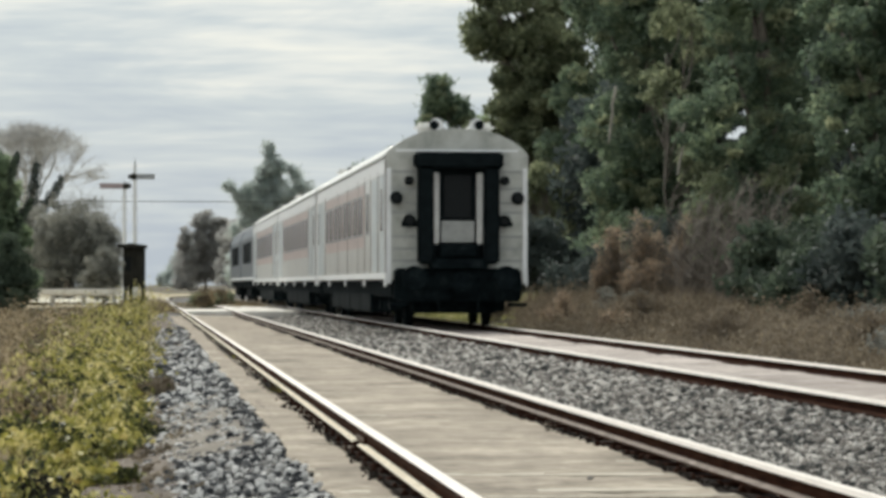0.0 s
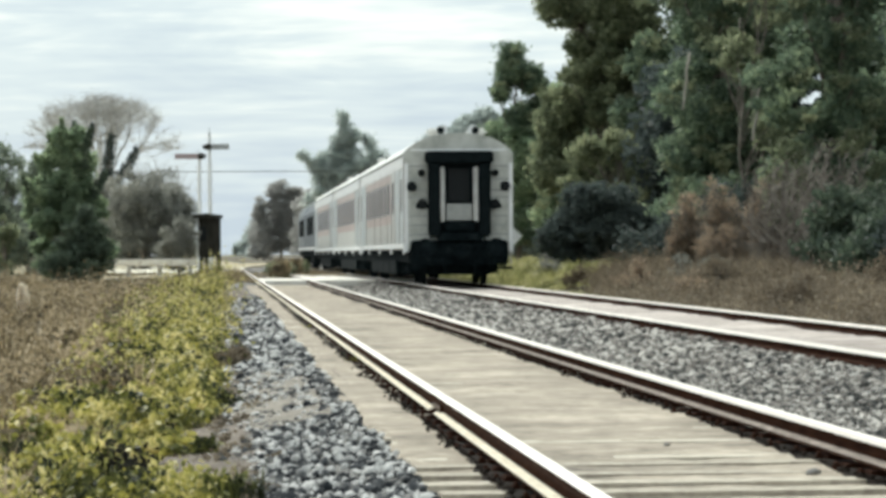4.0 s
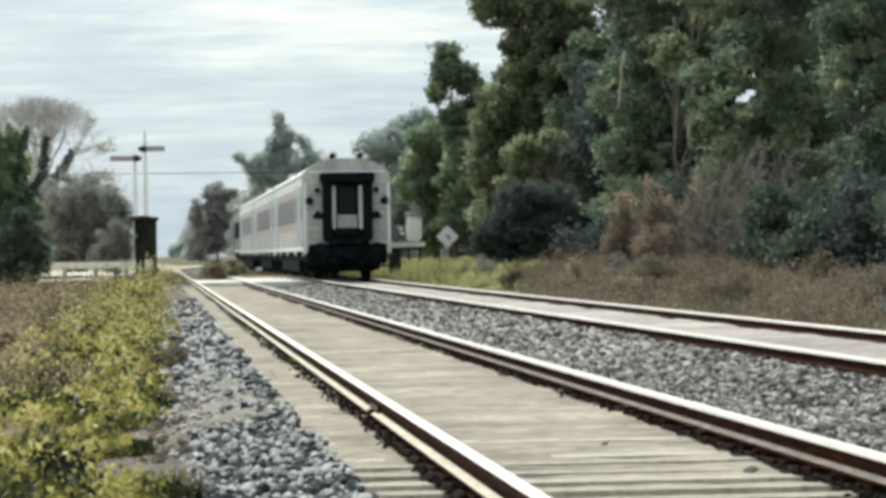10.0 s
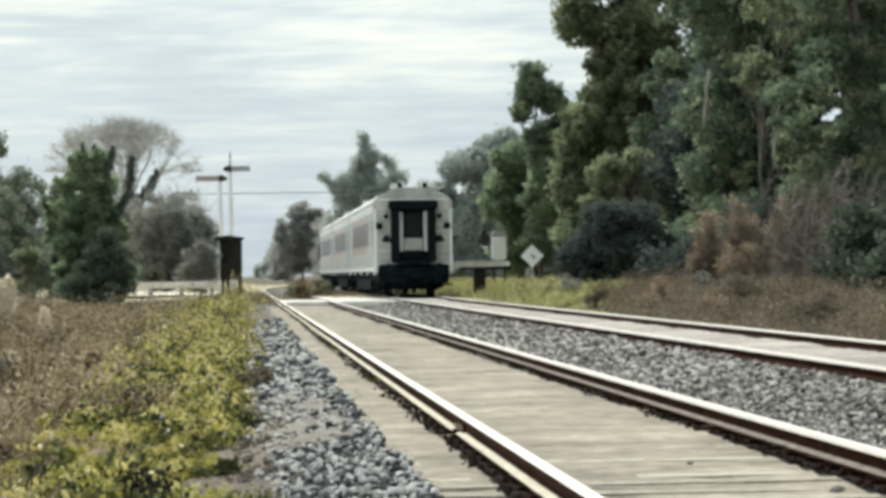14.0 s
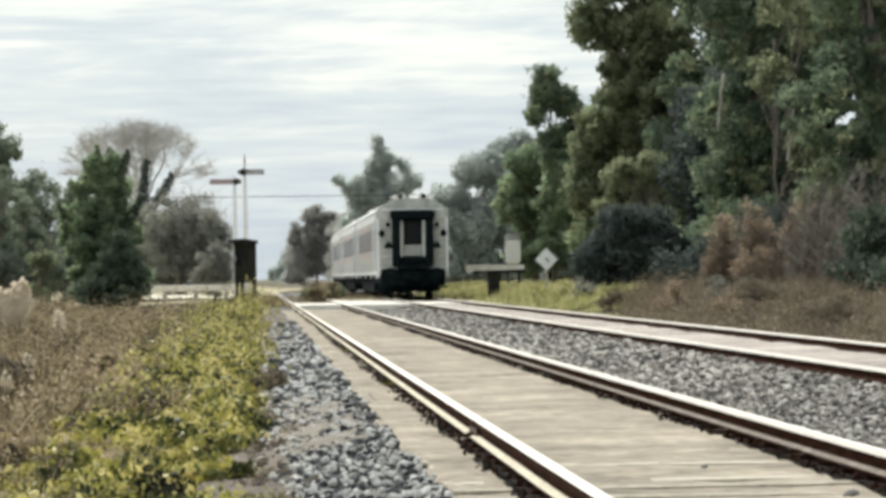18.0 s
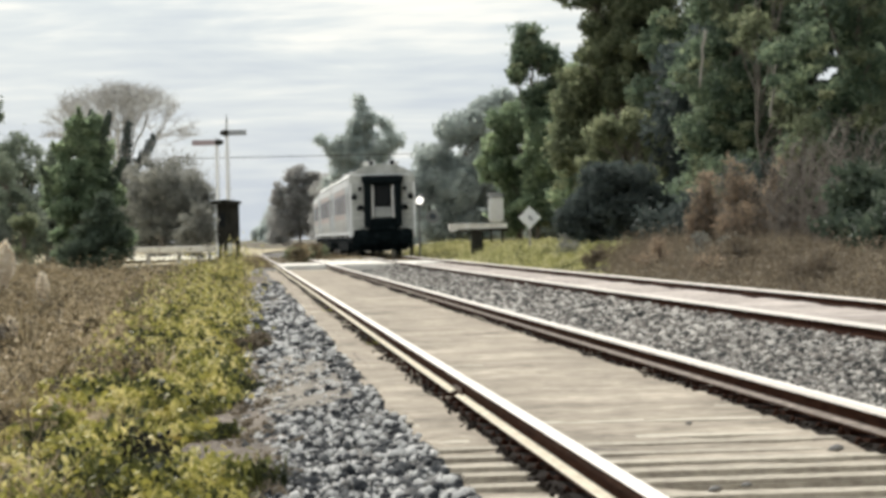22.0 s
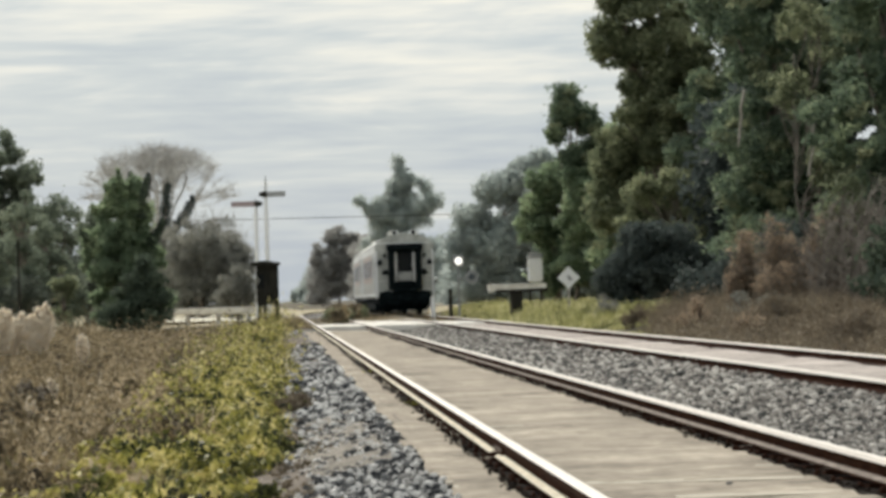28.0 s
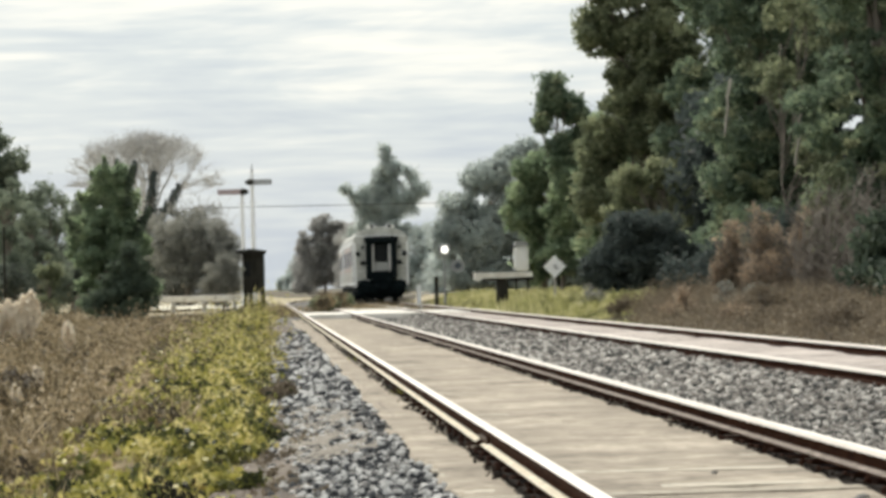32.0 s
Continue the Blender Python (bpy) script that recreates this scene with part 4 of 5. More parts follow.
    for i, (x, y, h, w) in enumerate(((15.0, 84, 3.5, 2.0), (15.5, 82, 3.9, 2.2), (16.2, 81, 3.6, 2.2), (15.0, 77, 2.2, 1.8))):
        twig_fan("bare grey-brown shrub with arching stems", x, y, h, w, 80 + i, n=66, group=g, mat=M_STEM, r=0.030, lean=0.25)
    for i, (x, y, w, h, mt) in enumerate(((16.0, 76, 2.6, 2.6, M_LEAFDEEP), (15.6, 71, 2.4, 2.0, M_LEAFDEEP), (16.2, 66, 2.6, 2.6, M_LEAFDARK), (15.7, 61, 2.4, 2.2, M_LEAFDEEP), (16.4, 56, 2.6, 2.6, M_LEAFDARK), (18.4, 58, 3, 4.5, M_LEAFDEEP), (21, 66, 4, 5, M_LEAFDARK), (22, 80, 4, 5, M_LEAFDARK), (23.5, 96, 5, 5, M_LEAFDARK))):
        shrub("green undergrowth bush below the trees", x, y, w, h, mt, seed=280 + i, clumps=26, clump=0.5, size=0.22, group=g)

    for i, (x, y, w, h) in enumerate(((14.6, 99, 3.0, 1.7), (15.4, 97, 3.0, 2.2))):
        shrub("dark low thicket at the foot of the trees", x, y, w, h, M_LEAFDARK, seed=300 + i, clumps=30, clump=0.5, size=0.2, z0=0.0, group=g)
    rb = random.Random(9)
    for i in range(22):
        y = rb.uniform(42, 108)
        x = rb.uniform(10.6, 14.2)
        shrub("low scrubby bush on the grassy bank", x, y, rb.uniform(0.8, 1.5), rb.uniform(0.5, 1.0), (M_BANK, M_LEAFOLD, M_BANK, M_LEAFBROWN)[i % 4], seed=320 + i, clumps=9, clump=0.24, size=0.09, per=120, group="bank scrub")


def make_left_trees():
    g = "trees by the guard hut"
    pointed = tree("dense dark-green pointed tree beside the dirt road", -6.3, 130, 6.3, [(0.1, 0, 1.0, 1.8, 1.4, 1.2, 56), (-0.15, 0, 2.6, 1.75, 1.3, 1.2, 60), (-0.1, 0, 3.9, 1.15, 0.9, 1.0, 34), (0.0, 0, 4.9, 0.5, 0.5, 0.7, 12), (0.15, 0, 5.7, 0.12, 0.2, 0.4, 4), (-0.85, 0, 4.9, 0.15, 0.2, 0.6, 5), (0.75, 0, 4.6, 0.15, 0.2, 0.6, 5), (-1.5, 0, 3.6, 0.15, 0.2, 0.6, 5), (0.35, 0, 5.9, 0.1, 0.2, 0.5, 4), (-0.4, 0, 5.8, 0.1, 0.2, 0.5, 4)], M_LEAFSUN, seed=101, size=0.2, clump=0.36, group=g)
    # upswept plumes at its top
    for i, (x0, z0, x1, z1) in enumerate(((0.1, 5.0, -0.3, 6.55), (0.6, 4.7, 0.9, 6.15), (-0.7, 4.0, -1.4, 5.1), (1.05, 3.5, 1.55, 4.35), (-0.15, 4.5, -0.85, 5.95), (-1.2, 3.0, -1.9, 4.1))):
        base = float(ground_z(-6.3, 130))
        ps = [(x0 + (x1 - x0) * k / 6, -0.4, z0 - base + (z1 - z0) * (k / 6) ** 0.85) for k in range(7)]
        v, f = leaves(ps, [(q, q, 0.22) for q in (0.30, 0.28, 0.25, 0.21, 0.17, 0.12, 0.07)], [70] * 7, 0.17, rng=np.random.default_rng(500 + i), shell=0.2, out=0.5)
        tagged(part("outer_foliage", raw_mesh("outer_foliage", v, f), M_LEAFDEEP if i % 2 else M_LEAFSUN, pointed, "upswept leafy branch"), kind="stuff")
    tree("low black-green pointed bush under the tree", -5.6, 126, 1.5, [(0, 0, 0.5, 1.35, 1.0, 0.6, 50), (0.05, 0, 1.25, 1.0, 0.8, 0.5, 34), (0.1, 0, 1.95, 0.55, 0.5, 0.5, 18), (0.1, 0, 2.5, 0.15, 0.2, 0.3, 5)], M_LEAFDEEP, trunk_r=0.07, seed=102, clump=0.36, size=0.16, per=260, group=g, name="shrub", category="shrub")
    shrub("slim olive sapling beside the dark tree", -8.9, 128, 1.3, 3.2, M_OLIVE, seed=103, clumps=14, clump=0.32, size=0.16, per=140, group=g)
    bare_tree("leafless tree with a wide domed crown of fine twigs", -8.0, 210, 11.9, 11.2, 8.2, 120)
    for i, (x, y, h, w) in enumerate(((-5.4, 190, 7.2, 3.6), (-3.7, 196, 7.2, 3.2), (-7.4, 195, 6.4, 3.4), (-3.0, 188, 4.2, 2.4), (-2.6, 190, 6.0, 2.6), (-4.6, 188, 6.4, 3.0))):
        tree("grey-brown half-bare tree behind the road", x, y, h, [(0, 0, h * 0.48, w / 2, w / 2, h * 0.44, 64)], M_LEAFOLD, seed=130 + i, size=0.2, clump=0.6, per=190, group=g)
        if i < 2:
            twig_fan("bare grey tree with upright twigs", x + 0.6, y + 3, h * 1.02, w, 140 + i, n=80, r=0.03, name="bare_tree", category="tree", group=g)
    tree("tall grey-green tree with open crown", -15.2, 172, 10.7, [(0, 0, 9.1, 1.2, 1.3, 1.5, 20), (1.3, 0, 8.2, 0.8, 1.0, 1.3, 12), (-1.6, 0, 7.4, 1.5, 1.4, 2.4, 26), (0.6, 0, 5.4, 1.6, 1.5, 2.8, 32), (0, 0, 2, 2.4, 2, 1.8, 26)], M_LEAFMID, seed=150, size=0.26, clump=0.6, group=g)
    for i, (x, y, h) in enumerate(((-12.3, 150, 7.4), (-11.2, 152, 6.2), (-9.6, 156, 6.6), (-13.6, 146, 5.2))):
        tree("dark grey-green tree with an open crown and hanging twigs", x, y, h, [(0, 0, h * 0.72, 0.8, 0.9, h * 0.22, 13), (0.3, 0, h * 0.42, 0.9, 0.9, h * 0.2, 12), (-0.4, 0, h * 0.2, 0.9, 0.9, h * 0.16, 14)], M_LEAFMID, seed=240 + i, size=0.2, clump=0.42, per=130, group=g, droop=0.8)
    for i, (x, y, w, h) in enumerate(((-11.6, 168, 3.8, 7.6), (-9.4, 165, 3.0, 6.4), (-13.2, 160, 3.6, 5.6), (-16.5, 160, 4, 4.5), (-18.5, 166, 4, 6.5), (-21, 160, 4, 6), (-10.4, 150, 3.2, 2.6), (-12.8, 148, 3.4, 2.8), (-15.4, 150, 3.4, 2.6), (-8.8, 152, 2.6, 3.4))):
        shrub("grey-green bushy tree behind the weeds", x, y, w, h, M_LEAFGREY if i % 2 else M_LEAFMID, seed=160 + i, clumps=30, clump=0.65, size=0.22, group=g)
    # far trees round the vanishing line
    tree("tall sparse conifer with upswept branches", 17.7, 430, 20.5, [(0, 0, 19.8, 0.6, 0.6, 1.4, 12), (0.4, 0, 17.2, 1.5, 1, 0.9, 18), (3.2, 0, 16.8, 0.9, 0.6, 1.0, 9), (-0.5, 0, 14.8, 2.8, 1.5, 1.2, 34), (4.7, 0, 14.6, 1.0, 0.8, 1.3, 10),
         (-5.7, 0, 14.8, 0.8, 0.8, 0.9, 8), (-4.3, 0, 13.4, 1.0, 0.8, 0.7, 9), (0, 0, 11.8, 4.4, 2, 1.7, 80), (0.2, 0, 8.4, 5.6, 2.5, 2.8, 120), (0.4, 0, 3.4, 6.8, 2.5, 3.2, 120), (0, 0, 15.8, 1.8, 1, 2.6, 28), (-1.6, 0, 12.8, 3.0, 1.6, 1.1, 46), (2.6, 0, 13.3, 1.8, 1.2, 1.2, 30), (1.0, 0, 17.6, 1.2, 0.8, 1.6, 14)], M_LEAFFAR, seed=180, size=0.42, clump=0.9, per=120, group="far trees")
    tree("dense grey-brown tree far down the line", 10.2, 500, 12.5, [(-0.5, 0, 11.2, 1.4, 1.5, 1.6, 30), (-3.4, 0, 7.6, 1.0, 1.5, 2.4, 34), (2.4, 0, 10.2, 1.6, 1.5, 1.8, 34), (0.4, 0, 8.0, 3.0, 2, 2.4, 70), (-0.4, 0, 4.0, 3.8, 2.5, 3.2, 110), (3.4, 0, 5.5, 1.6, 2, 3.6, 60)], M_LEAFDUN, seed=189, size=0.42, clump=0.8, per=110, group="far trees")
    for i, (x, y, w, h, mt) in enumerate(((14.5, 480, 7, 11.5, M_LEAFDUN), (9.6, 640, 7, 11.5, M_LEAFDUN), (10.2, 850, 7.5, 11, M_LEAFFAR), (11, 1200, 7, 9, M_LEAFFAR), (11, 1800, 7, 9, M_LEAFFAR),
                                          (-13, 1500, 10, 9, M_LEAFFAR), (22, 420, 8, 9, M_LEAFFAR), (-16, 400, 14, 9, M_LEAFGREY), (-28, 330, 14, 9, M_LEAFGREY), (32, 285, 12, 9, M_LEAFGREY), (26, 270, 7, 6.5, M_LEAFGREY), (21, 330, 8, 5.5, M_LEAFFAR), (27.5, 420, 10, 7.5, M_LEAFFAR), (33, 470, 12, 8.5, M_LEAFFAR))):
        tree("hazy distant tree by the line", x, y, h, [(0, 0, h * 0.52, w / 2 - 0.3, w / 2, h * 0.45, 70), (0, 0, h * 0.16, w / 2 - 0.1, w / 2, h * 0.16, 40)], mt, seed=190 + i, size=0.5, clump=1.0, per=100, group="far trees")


make_right_trees()
make_left_trees()

# ---- grass, weeds and stones ----


HOLLOWS = ((-0.56, 17.6, 0.22), (-0.71, 35.0, 0.13), (-0.82, 28.0, 0.14), (-0.45, 24.3, 0.15), (-0.66, 14.9, 0.18), (-1.1, 22.0, 0.12), (-0.35, 30.5, 0.10), (-0.95, 42.0, 0.2))


def make_grass():
    rng = np.random.default_rng(21)

    def roots(n, x0, x1, y0, y1, power, keep):
        y = y0 * (y1 / y0) ** (rng.random(n) ** power)
        x = x0 + (x1 - x0) * rng.random(n)
        k = keep(x, y) & (np.abs(x) < 0.30 * y + 1.5)
        return x[k], y[k]

    def lie(x, y):
        return np.maximum(ground_z(x, y), np.where((x > -0.35) & (x < 9.4), bed_z(x), -9))

    def swell(x, y):
        return 0.75 + 0.35 * np.sin(x * 1.9 + 0.7 * np.sin(y * 0.35)) * np.sin(y * 0.42 + x) + 0.25 * np.sin(x * 5.1 + y * 1.7)

    def low(x, y):
        # shortened towards the road so that the road shows from the camera
        return np.where((x > -7) & (x < -0.3), np.clip((112 - y) / 40, 0.22, 1.0), 1.0)

    def tufts(n, box4, per, h, w, spread, keep, power=1.0):
        x, y = roots(n, *box4, power, keep)
        hh = h * low(x, y) * np.clip(swell(x, y), 0.3, 1.3) * (0.55 + 0.75 * rng.random(len(x)))
        x, y, hh = np.repeat(x, per), np.repeat(y, per), np.repeat(hh, per)
        sc = np.clip(y / 26, 0.7, 4.0)
        x = x + rng.normal(size=len(x)) * spread * sc ** 0.5
        y = y + rng.normal(size=len(x)) * spread * sc
        return blades(x, y, lie(x, y) - 0.02, hh * (0.5 + 0.6 * rng.random(len(x))), w * sc * (0.6 + 0.8 * rng.random(len(x))), lean=0.9, rng=rng)

    def weeds(n, box4, r, per, size, keep, power=1.0):
        x, y = roots(n, *box4, power, keep)
        s = np.clip(y / 30, 0.75, 3.0) * (0.45 + 1.1 * rng.random(len(x)) ** 1.5) * low(x, y)
        z = lie(x, y) + r * 0.45 * s
        c = np.stack([x, y, z], 1)
        return leaves(c, np.stack([r * s, r * s, r * 0.7 * s], 1), (per * np.clip(26 / y, 0.8, 2.2)).astype(int), size * np.clip(y / 26, 0.42, 0.9), aspect=0.6, rng=rng, shell=0.15)

    def edge(x, y):
        bare = np.ones(len(x), bool)
        for hx, hy, r in HOLLOWS:
            bare &= ((x - hx) / r) ** 2 + ((y - hy) / (r * 5)) ** 2 > 1
        return bare & (x < -0.04 - 0.26 * np.exp(-((y - 21.5) / 3) ** 2) + 0.12 * np.sin(y * 1.3) + 0.08 * np.sin(y * 4.1)) & (x > -1.35 - 0.35 * np.sin(y * 0.8) - 0.3 * rng.random(len(x)) - 0.5 * np.clip((30 - y) / 6, 0, 1) * rng.random(len(x)))

    def wild(x, y):
        return (x < -1.1 - 0.35 * np.sin(y * 0.8) + 0.6 * (rng.random(len(x)) - 0.5)) & ((y > 28) | (rng.random(len(x)) < 0.9))

    def bank(x, y):
        return (x > np.where(y > 57, 0.127 * y, 8.3) + 0.2 * np.sin(y * 0.7) + 1.2 * (rng.random(len(x)) ** 2 - 0.3)) & (y < 104 + 3 * np.sin(x * 2.1))

    def lush(x, y):
        return x < 0.130 * y + 1.2 * (rng.random(len(x)) - 0.45)

    def spill(x, y):
        return (x < 0.28 + 0.1 * np.sin(y * 2.1)) & (rng.random(len(x)) < np.where(x < 0.05, 0.9, 0.4))

    def past(x, y):
        return ((x > 3.55) & (x < 5.2)) | ((x > 7.9) & (x < 9.5)) | ((x > -1.5) & (x < 1.2)) | (rng.random(len(x)) < 0.12)

    def verge(x, y):
        return (x < -6.0) & (rng.random(len(x)) < 0.8)

    def beside(n, x0, x1, h):
        x, y = x0 + (x1 - x0) * rng.random(n), -10 + 21 * rng.random(n)
        x, y = np.repeat(x, 18) + rng.normal(size=n * 18) * 0.07, np.repeat(y, 18) + rng.normal(size=n * 18) * 0.07
        return blades(x, y, lie(x, y) - 0.02, h * (0.5 + 0.7 * rng.random(n * 18)), 0.012 * (0.6 + 0.8 * rng.random(n * 18)), lean=0.9, rng=rng)

    for name, mat, label, mesh in (
        ("green_grass", M_GREEN, "yellow-green weedy grass along the ballast", beside(420, -1.6, -0.25, 0.2)),
        ("dry_grass", M_DRY, "tufted brown dry grass and weeds beside the line", beside(1500, -7, -1.3, 0.32)),
        ("green_grass", M_GREEN, "yellow-green weedy grass along the ballast", tufts(3800, (-3.6, 0.2, 10.5, 150), 20, 0.22, 0.020, 0.06, edge)),
        ("leafy_weeds", M_GREEN, "low leafy yellow-green weeds among grass", weeds(1100, (-3.6, 0.12, 10.5, 120), 0.27, 200, 0.078, edge)),
        ("dry_grass", M_DRY, "tufted brown dry grass and weeds beside the line", tufts(8500, (-16, -0.8, 10.5, 122), 18, 0.34, 0.018, 0.08, wild, 0.8)),
        ("dry_weeds", M_DRY, "brown withered weeds beside the line", weeds(2100, (-16, -0.8, 10.5, 112), 0.32, 150, 0.075, wild, 0.8)),
        ("verge_grass", M_DRY, "rank dry grass hiding the dirt road's edge", tufts(1600, (-16, -0.5, 96, 120), 20, 0.40, 0.007, 0.10, verge)),
        ("bank_grass", M_BANK, "dull brown dry grass on the bank below the trees", tufts(9000, (8.7, 17, 28, 101), 20, 0.30, 0.009, 0.10, bank, 0.8)),
        ("tall_bank_grass", M_BANK, "tall reddish-brown dead grass below the bushes", tufts(1500, (11.0, 17, 74, 100), 20, 0.75, 0.006, 0.14, bank)),
        ("bank_weeds", M_BANK, "brown withered weeds on the bank", weeds(3000, (8.9, 17, 28, 101), 0.21, 60, 0.085, bank, 0.8)),
        ("bank_green_grass", M_LUSH, "short yellow-green grass on the bank by the sign", tufts(6500, (8.0, 18, 55, 98), 16, 0.18, 0.008, 0.10, lush)),
        ("bank_green_grass", M_LUSH, "taller yellow-green grass round the bench and the sign", tufts(5500, (8.3, 18, 98, 180), 16, 0.36, 0.008, 0.10, lush)),
        ("edge_weeds", M_BANK, "small brown weeds creeping over the ballast edge", weeds(1100, (-0.42, 0.55, 13, 110), 0.085, 40, 0.04, spill)),
        ("line_grass", M_DRY, "straw-coloured grass between the tracks past the crossing", tufts(5200, (-2.5, 10, 121, 186), 14, 0.30, 0.004, 0.12, past)),
        ("rail_weeds", M_WEED, "yellow-green weeds growing along the rail foot", tufts(170, (1.325, 1.365, 30, 60), 12, 0.12, 0.006, 0.008, lambda x, y: x > 0)),
    ):
        v, f = mesh
        tagged(part(name, raw_mesh(name, v, f), mat), label, "grass" if "grass" in name else "weeds", kind="stuff")


def stone_mesh(rng):
    bm = bmesh.new()
    bmesh.ops.create_icosphere(bm, subdivisions=1, radius=1.0)
    for v in bm.verts:
        v.co *= rng.uniform(0.4, 1.4)
        v.co.z *= 0.75
    co = np.array([v.co[:] for v in bm.verts])
    bm.verts.index_update()
    fc = np.array([[v.index for v in f.verts] for f in bm.faces])
    bm.free()
    return co, fc


def make_stones():
    rng = np.random.default_rng(33)
    kinds = [stone_mesh(random.Random(i)) for i in range(6)]

    STONES = []
    for co, fc in kinds:
        me = raw_mesh("stone", co, fc)
        me.materials.append(M_STONE)
        STONES.append(me)
    BED_OB = bpy.data.objects["track_bed"]

    def scatter(n, x0, x1, y0, y1, s0, s1):
        y = y0 + (y1 - y0) * rng.random(n) if y0 < 0 else y0 * (y1 / y0) ** rng.random(n)
        x = x0 + (x1 - x0) * rng.random(n)
        s = (s0 + (s1 - s0) * rng.random(n) ** 2) * np.clip(y / 24, 0.9, 1.7)
        z = bed_z(x) + s * (0.05 + 0.45 * rng.random(n) ** 1.5)
        return x, y, z, s

    def joined(x, y, z, s):
        vs, fs, off = [], [], 0
        for i in range(len(x)):
            co, fc = kinds[i % 6]
            a, b = rng.random() * 6.28, rng.random() * 3.1
            ca, sa, cb, sb = math.cos(a), math.sin(a), math.cos(b), math.sin(b)
            r = np.array([[ca, -sa * cb, sa * sb], [sa, ca * cb, -ca * sb], [0, sb, cb]])
            vs.append(co @ r.T * s[i] * (0.8 + 0.4 * rng.random(3)) + (x[i], y[i], z[i]))
            fs.append(fc + off)
            off += len(co)
        return raw_mesh("ballast_stones", np.concatenate(vs), np.concatenate(fs))

    def keep_off(x, y):
        return (x > 0.05) & (x < 0.85) & (y > 21.5) & (y < 31) & (rng.random(len(x)) < 0.62 * np.clip(np.sin(y * 1.9) + np.sin(x * 9 + y) + 1, 0, 1)) | (x < 0.12) & (y > 17) & (rng.random(len(x)) < 0.4) | (x < 0.75) & (y > 48) & (rng.random(len(x)) < 0.75)

    for n, a in ((17000, (-0.32, 0.98, 10.5, 80, 0.018, 0.044)), (27000, (3.70, 5.5, 14, 105, 0.014, 0.036)), (1500, (7.9, 9.0, 28, 90, 0.025, 0.05)), (1300, (-0.1, 0.98, -10, 10.5, 0.02, 0.045)), (1500, (3.7, 5.5, -10, 14, 0.02, 0.045))):
        x, y, z, s = scatter(n, *a)
        k = ~keep_off(x, y)
        if a[0] < 0 < a[2]:
            # the nearest stones one by one
            near = np.argsort(y)[:300]
            k[near] = False
            for i in near:
                st = part("stone", STONES[i % 6], None, BED_OB)
                st.location, st.rotation_euler, st.scale = (x[i], y[i], z[i]), (rng.random() * 0.8, rng.random() * 0.8, rng.random() * 6.28), (s[i], s[i] * (0.8 + 0.4 * rng.random()), s[i])
        x, y, z, s = x[k], y[k], z[k], s[k]
        tagged(part("ballast_stones", joined(x, y, z, s), M_STONESOFT if 3 < a[0] < 5 else M_STONE), "loose grey crushed stones of the ballast", "stones", kind="stuff")


def make_rail_grit():
    """Dark stones in the foot-shade colour, lying unevenly along the near track's rail feet."""
    rng = np.random.default_rng(61)
    co, fc = stone_mesh(random.Random(9))
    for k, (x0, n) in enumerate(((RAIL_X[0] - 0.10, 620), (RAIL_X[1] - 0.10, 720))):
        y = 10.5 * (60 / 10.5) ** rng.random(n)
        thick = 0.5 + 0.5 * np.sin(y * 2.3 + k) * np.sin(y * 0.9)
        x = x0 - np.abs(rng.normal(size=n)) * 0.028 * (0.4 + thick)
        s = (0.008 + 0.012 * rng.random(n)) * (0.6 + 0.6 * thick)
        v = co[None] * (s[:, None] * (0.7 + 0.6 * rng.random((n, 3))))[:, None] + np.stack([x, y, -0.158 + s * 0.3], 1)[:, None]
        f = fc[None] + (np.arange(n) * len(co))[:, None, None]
        tagged(part("rail_grit", raw_mesh("rail_grit", v.reshape(-1, 3), f.reshape(-1, 3)), M_FOOTSHADE), "dark grit along the rail foot", "stones", kind="stuff")
    for i, (x, y, r) in enumerate(((2.82, 14.33, 0.045), (1.92, 12.30, 0.035), (2.08, 12.49, 0.03), (2.45, 16.6, 0.025))):
        st = part("loose_stone", raw_mesh("loose_stone", co * (r, r * 1.2, r * 0.7), fc), M_STONE)
        st.location = (x, y, -0.16 + r * 0.4)
        tagged(st, "dark stone lying loose on the dusty track", "stone", group="loose stones")


make_grass()
make_stones()
make_rail_grit()

# ---- lineside things ----


def make_hut():
    y = 150
    b = float(ground_z(-1.2, y))
    h = thing("guard_hut", "small dark wooden guard hut on legs with a flat overhanging roof", "hut", pose(-1.25, y, b))
    part("wall", box(0.25, 1.35, -0.9, 0.9, 0.80, 2.72, 0.02), M_DARKWOOD, h)
    part("roof", extrude_profile([(0.0, 2.72), (1.45, 2.72), (1.45, 2.84), (0.7, 2.95), (0.0, 2.88)], -1.2, 1.2), M_DARKWOOD, h, "dark low-pitched roof")
    part("door", box(0.75, 1.25, -0.93, -0.9, 0.85, 2.5, 0.01), M_DARKWOOD, h, "dark plank door")
    part("window", box(0.35, 0.65, -0.925, -0.9, 1.6, 2.3, 0.01), M_PANE, h, "dark window")
    for x in (0.4, 0.65, 1.25):
        part("leg", box(x - 0.1, x + 0.1, -0.8, -0.6, -0.1, 0.80, 0.01), M_DARKWOOD, h)
    shrub("grey half-bare bush before the hut's wall", -1.9, 147, 2.3, 3.2, M_LEAFOLD, seed=170, clumps=40, clump=0.34, size=0.14, per=150, group="trees by the guard hut")


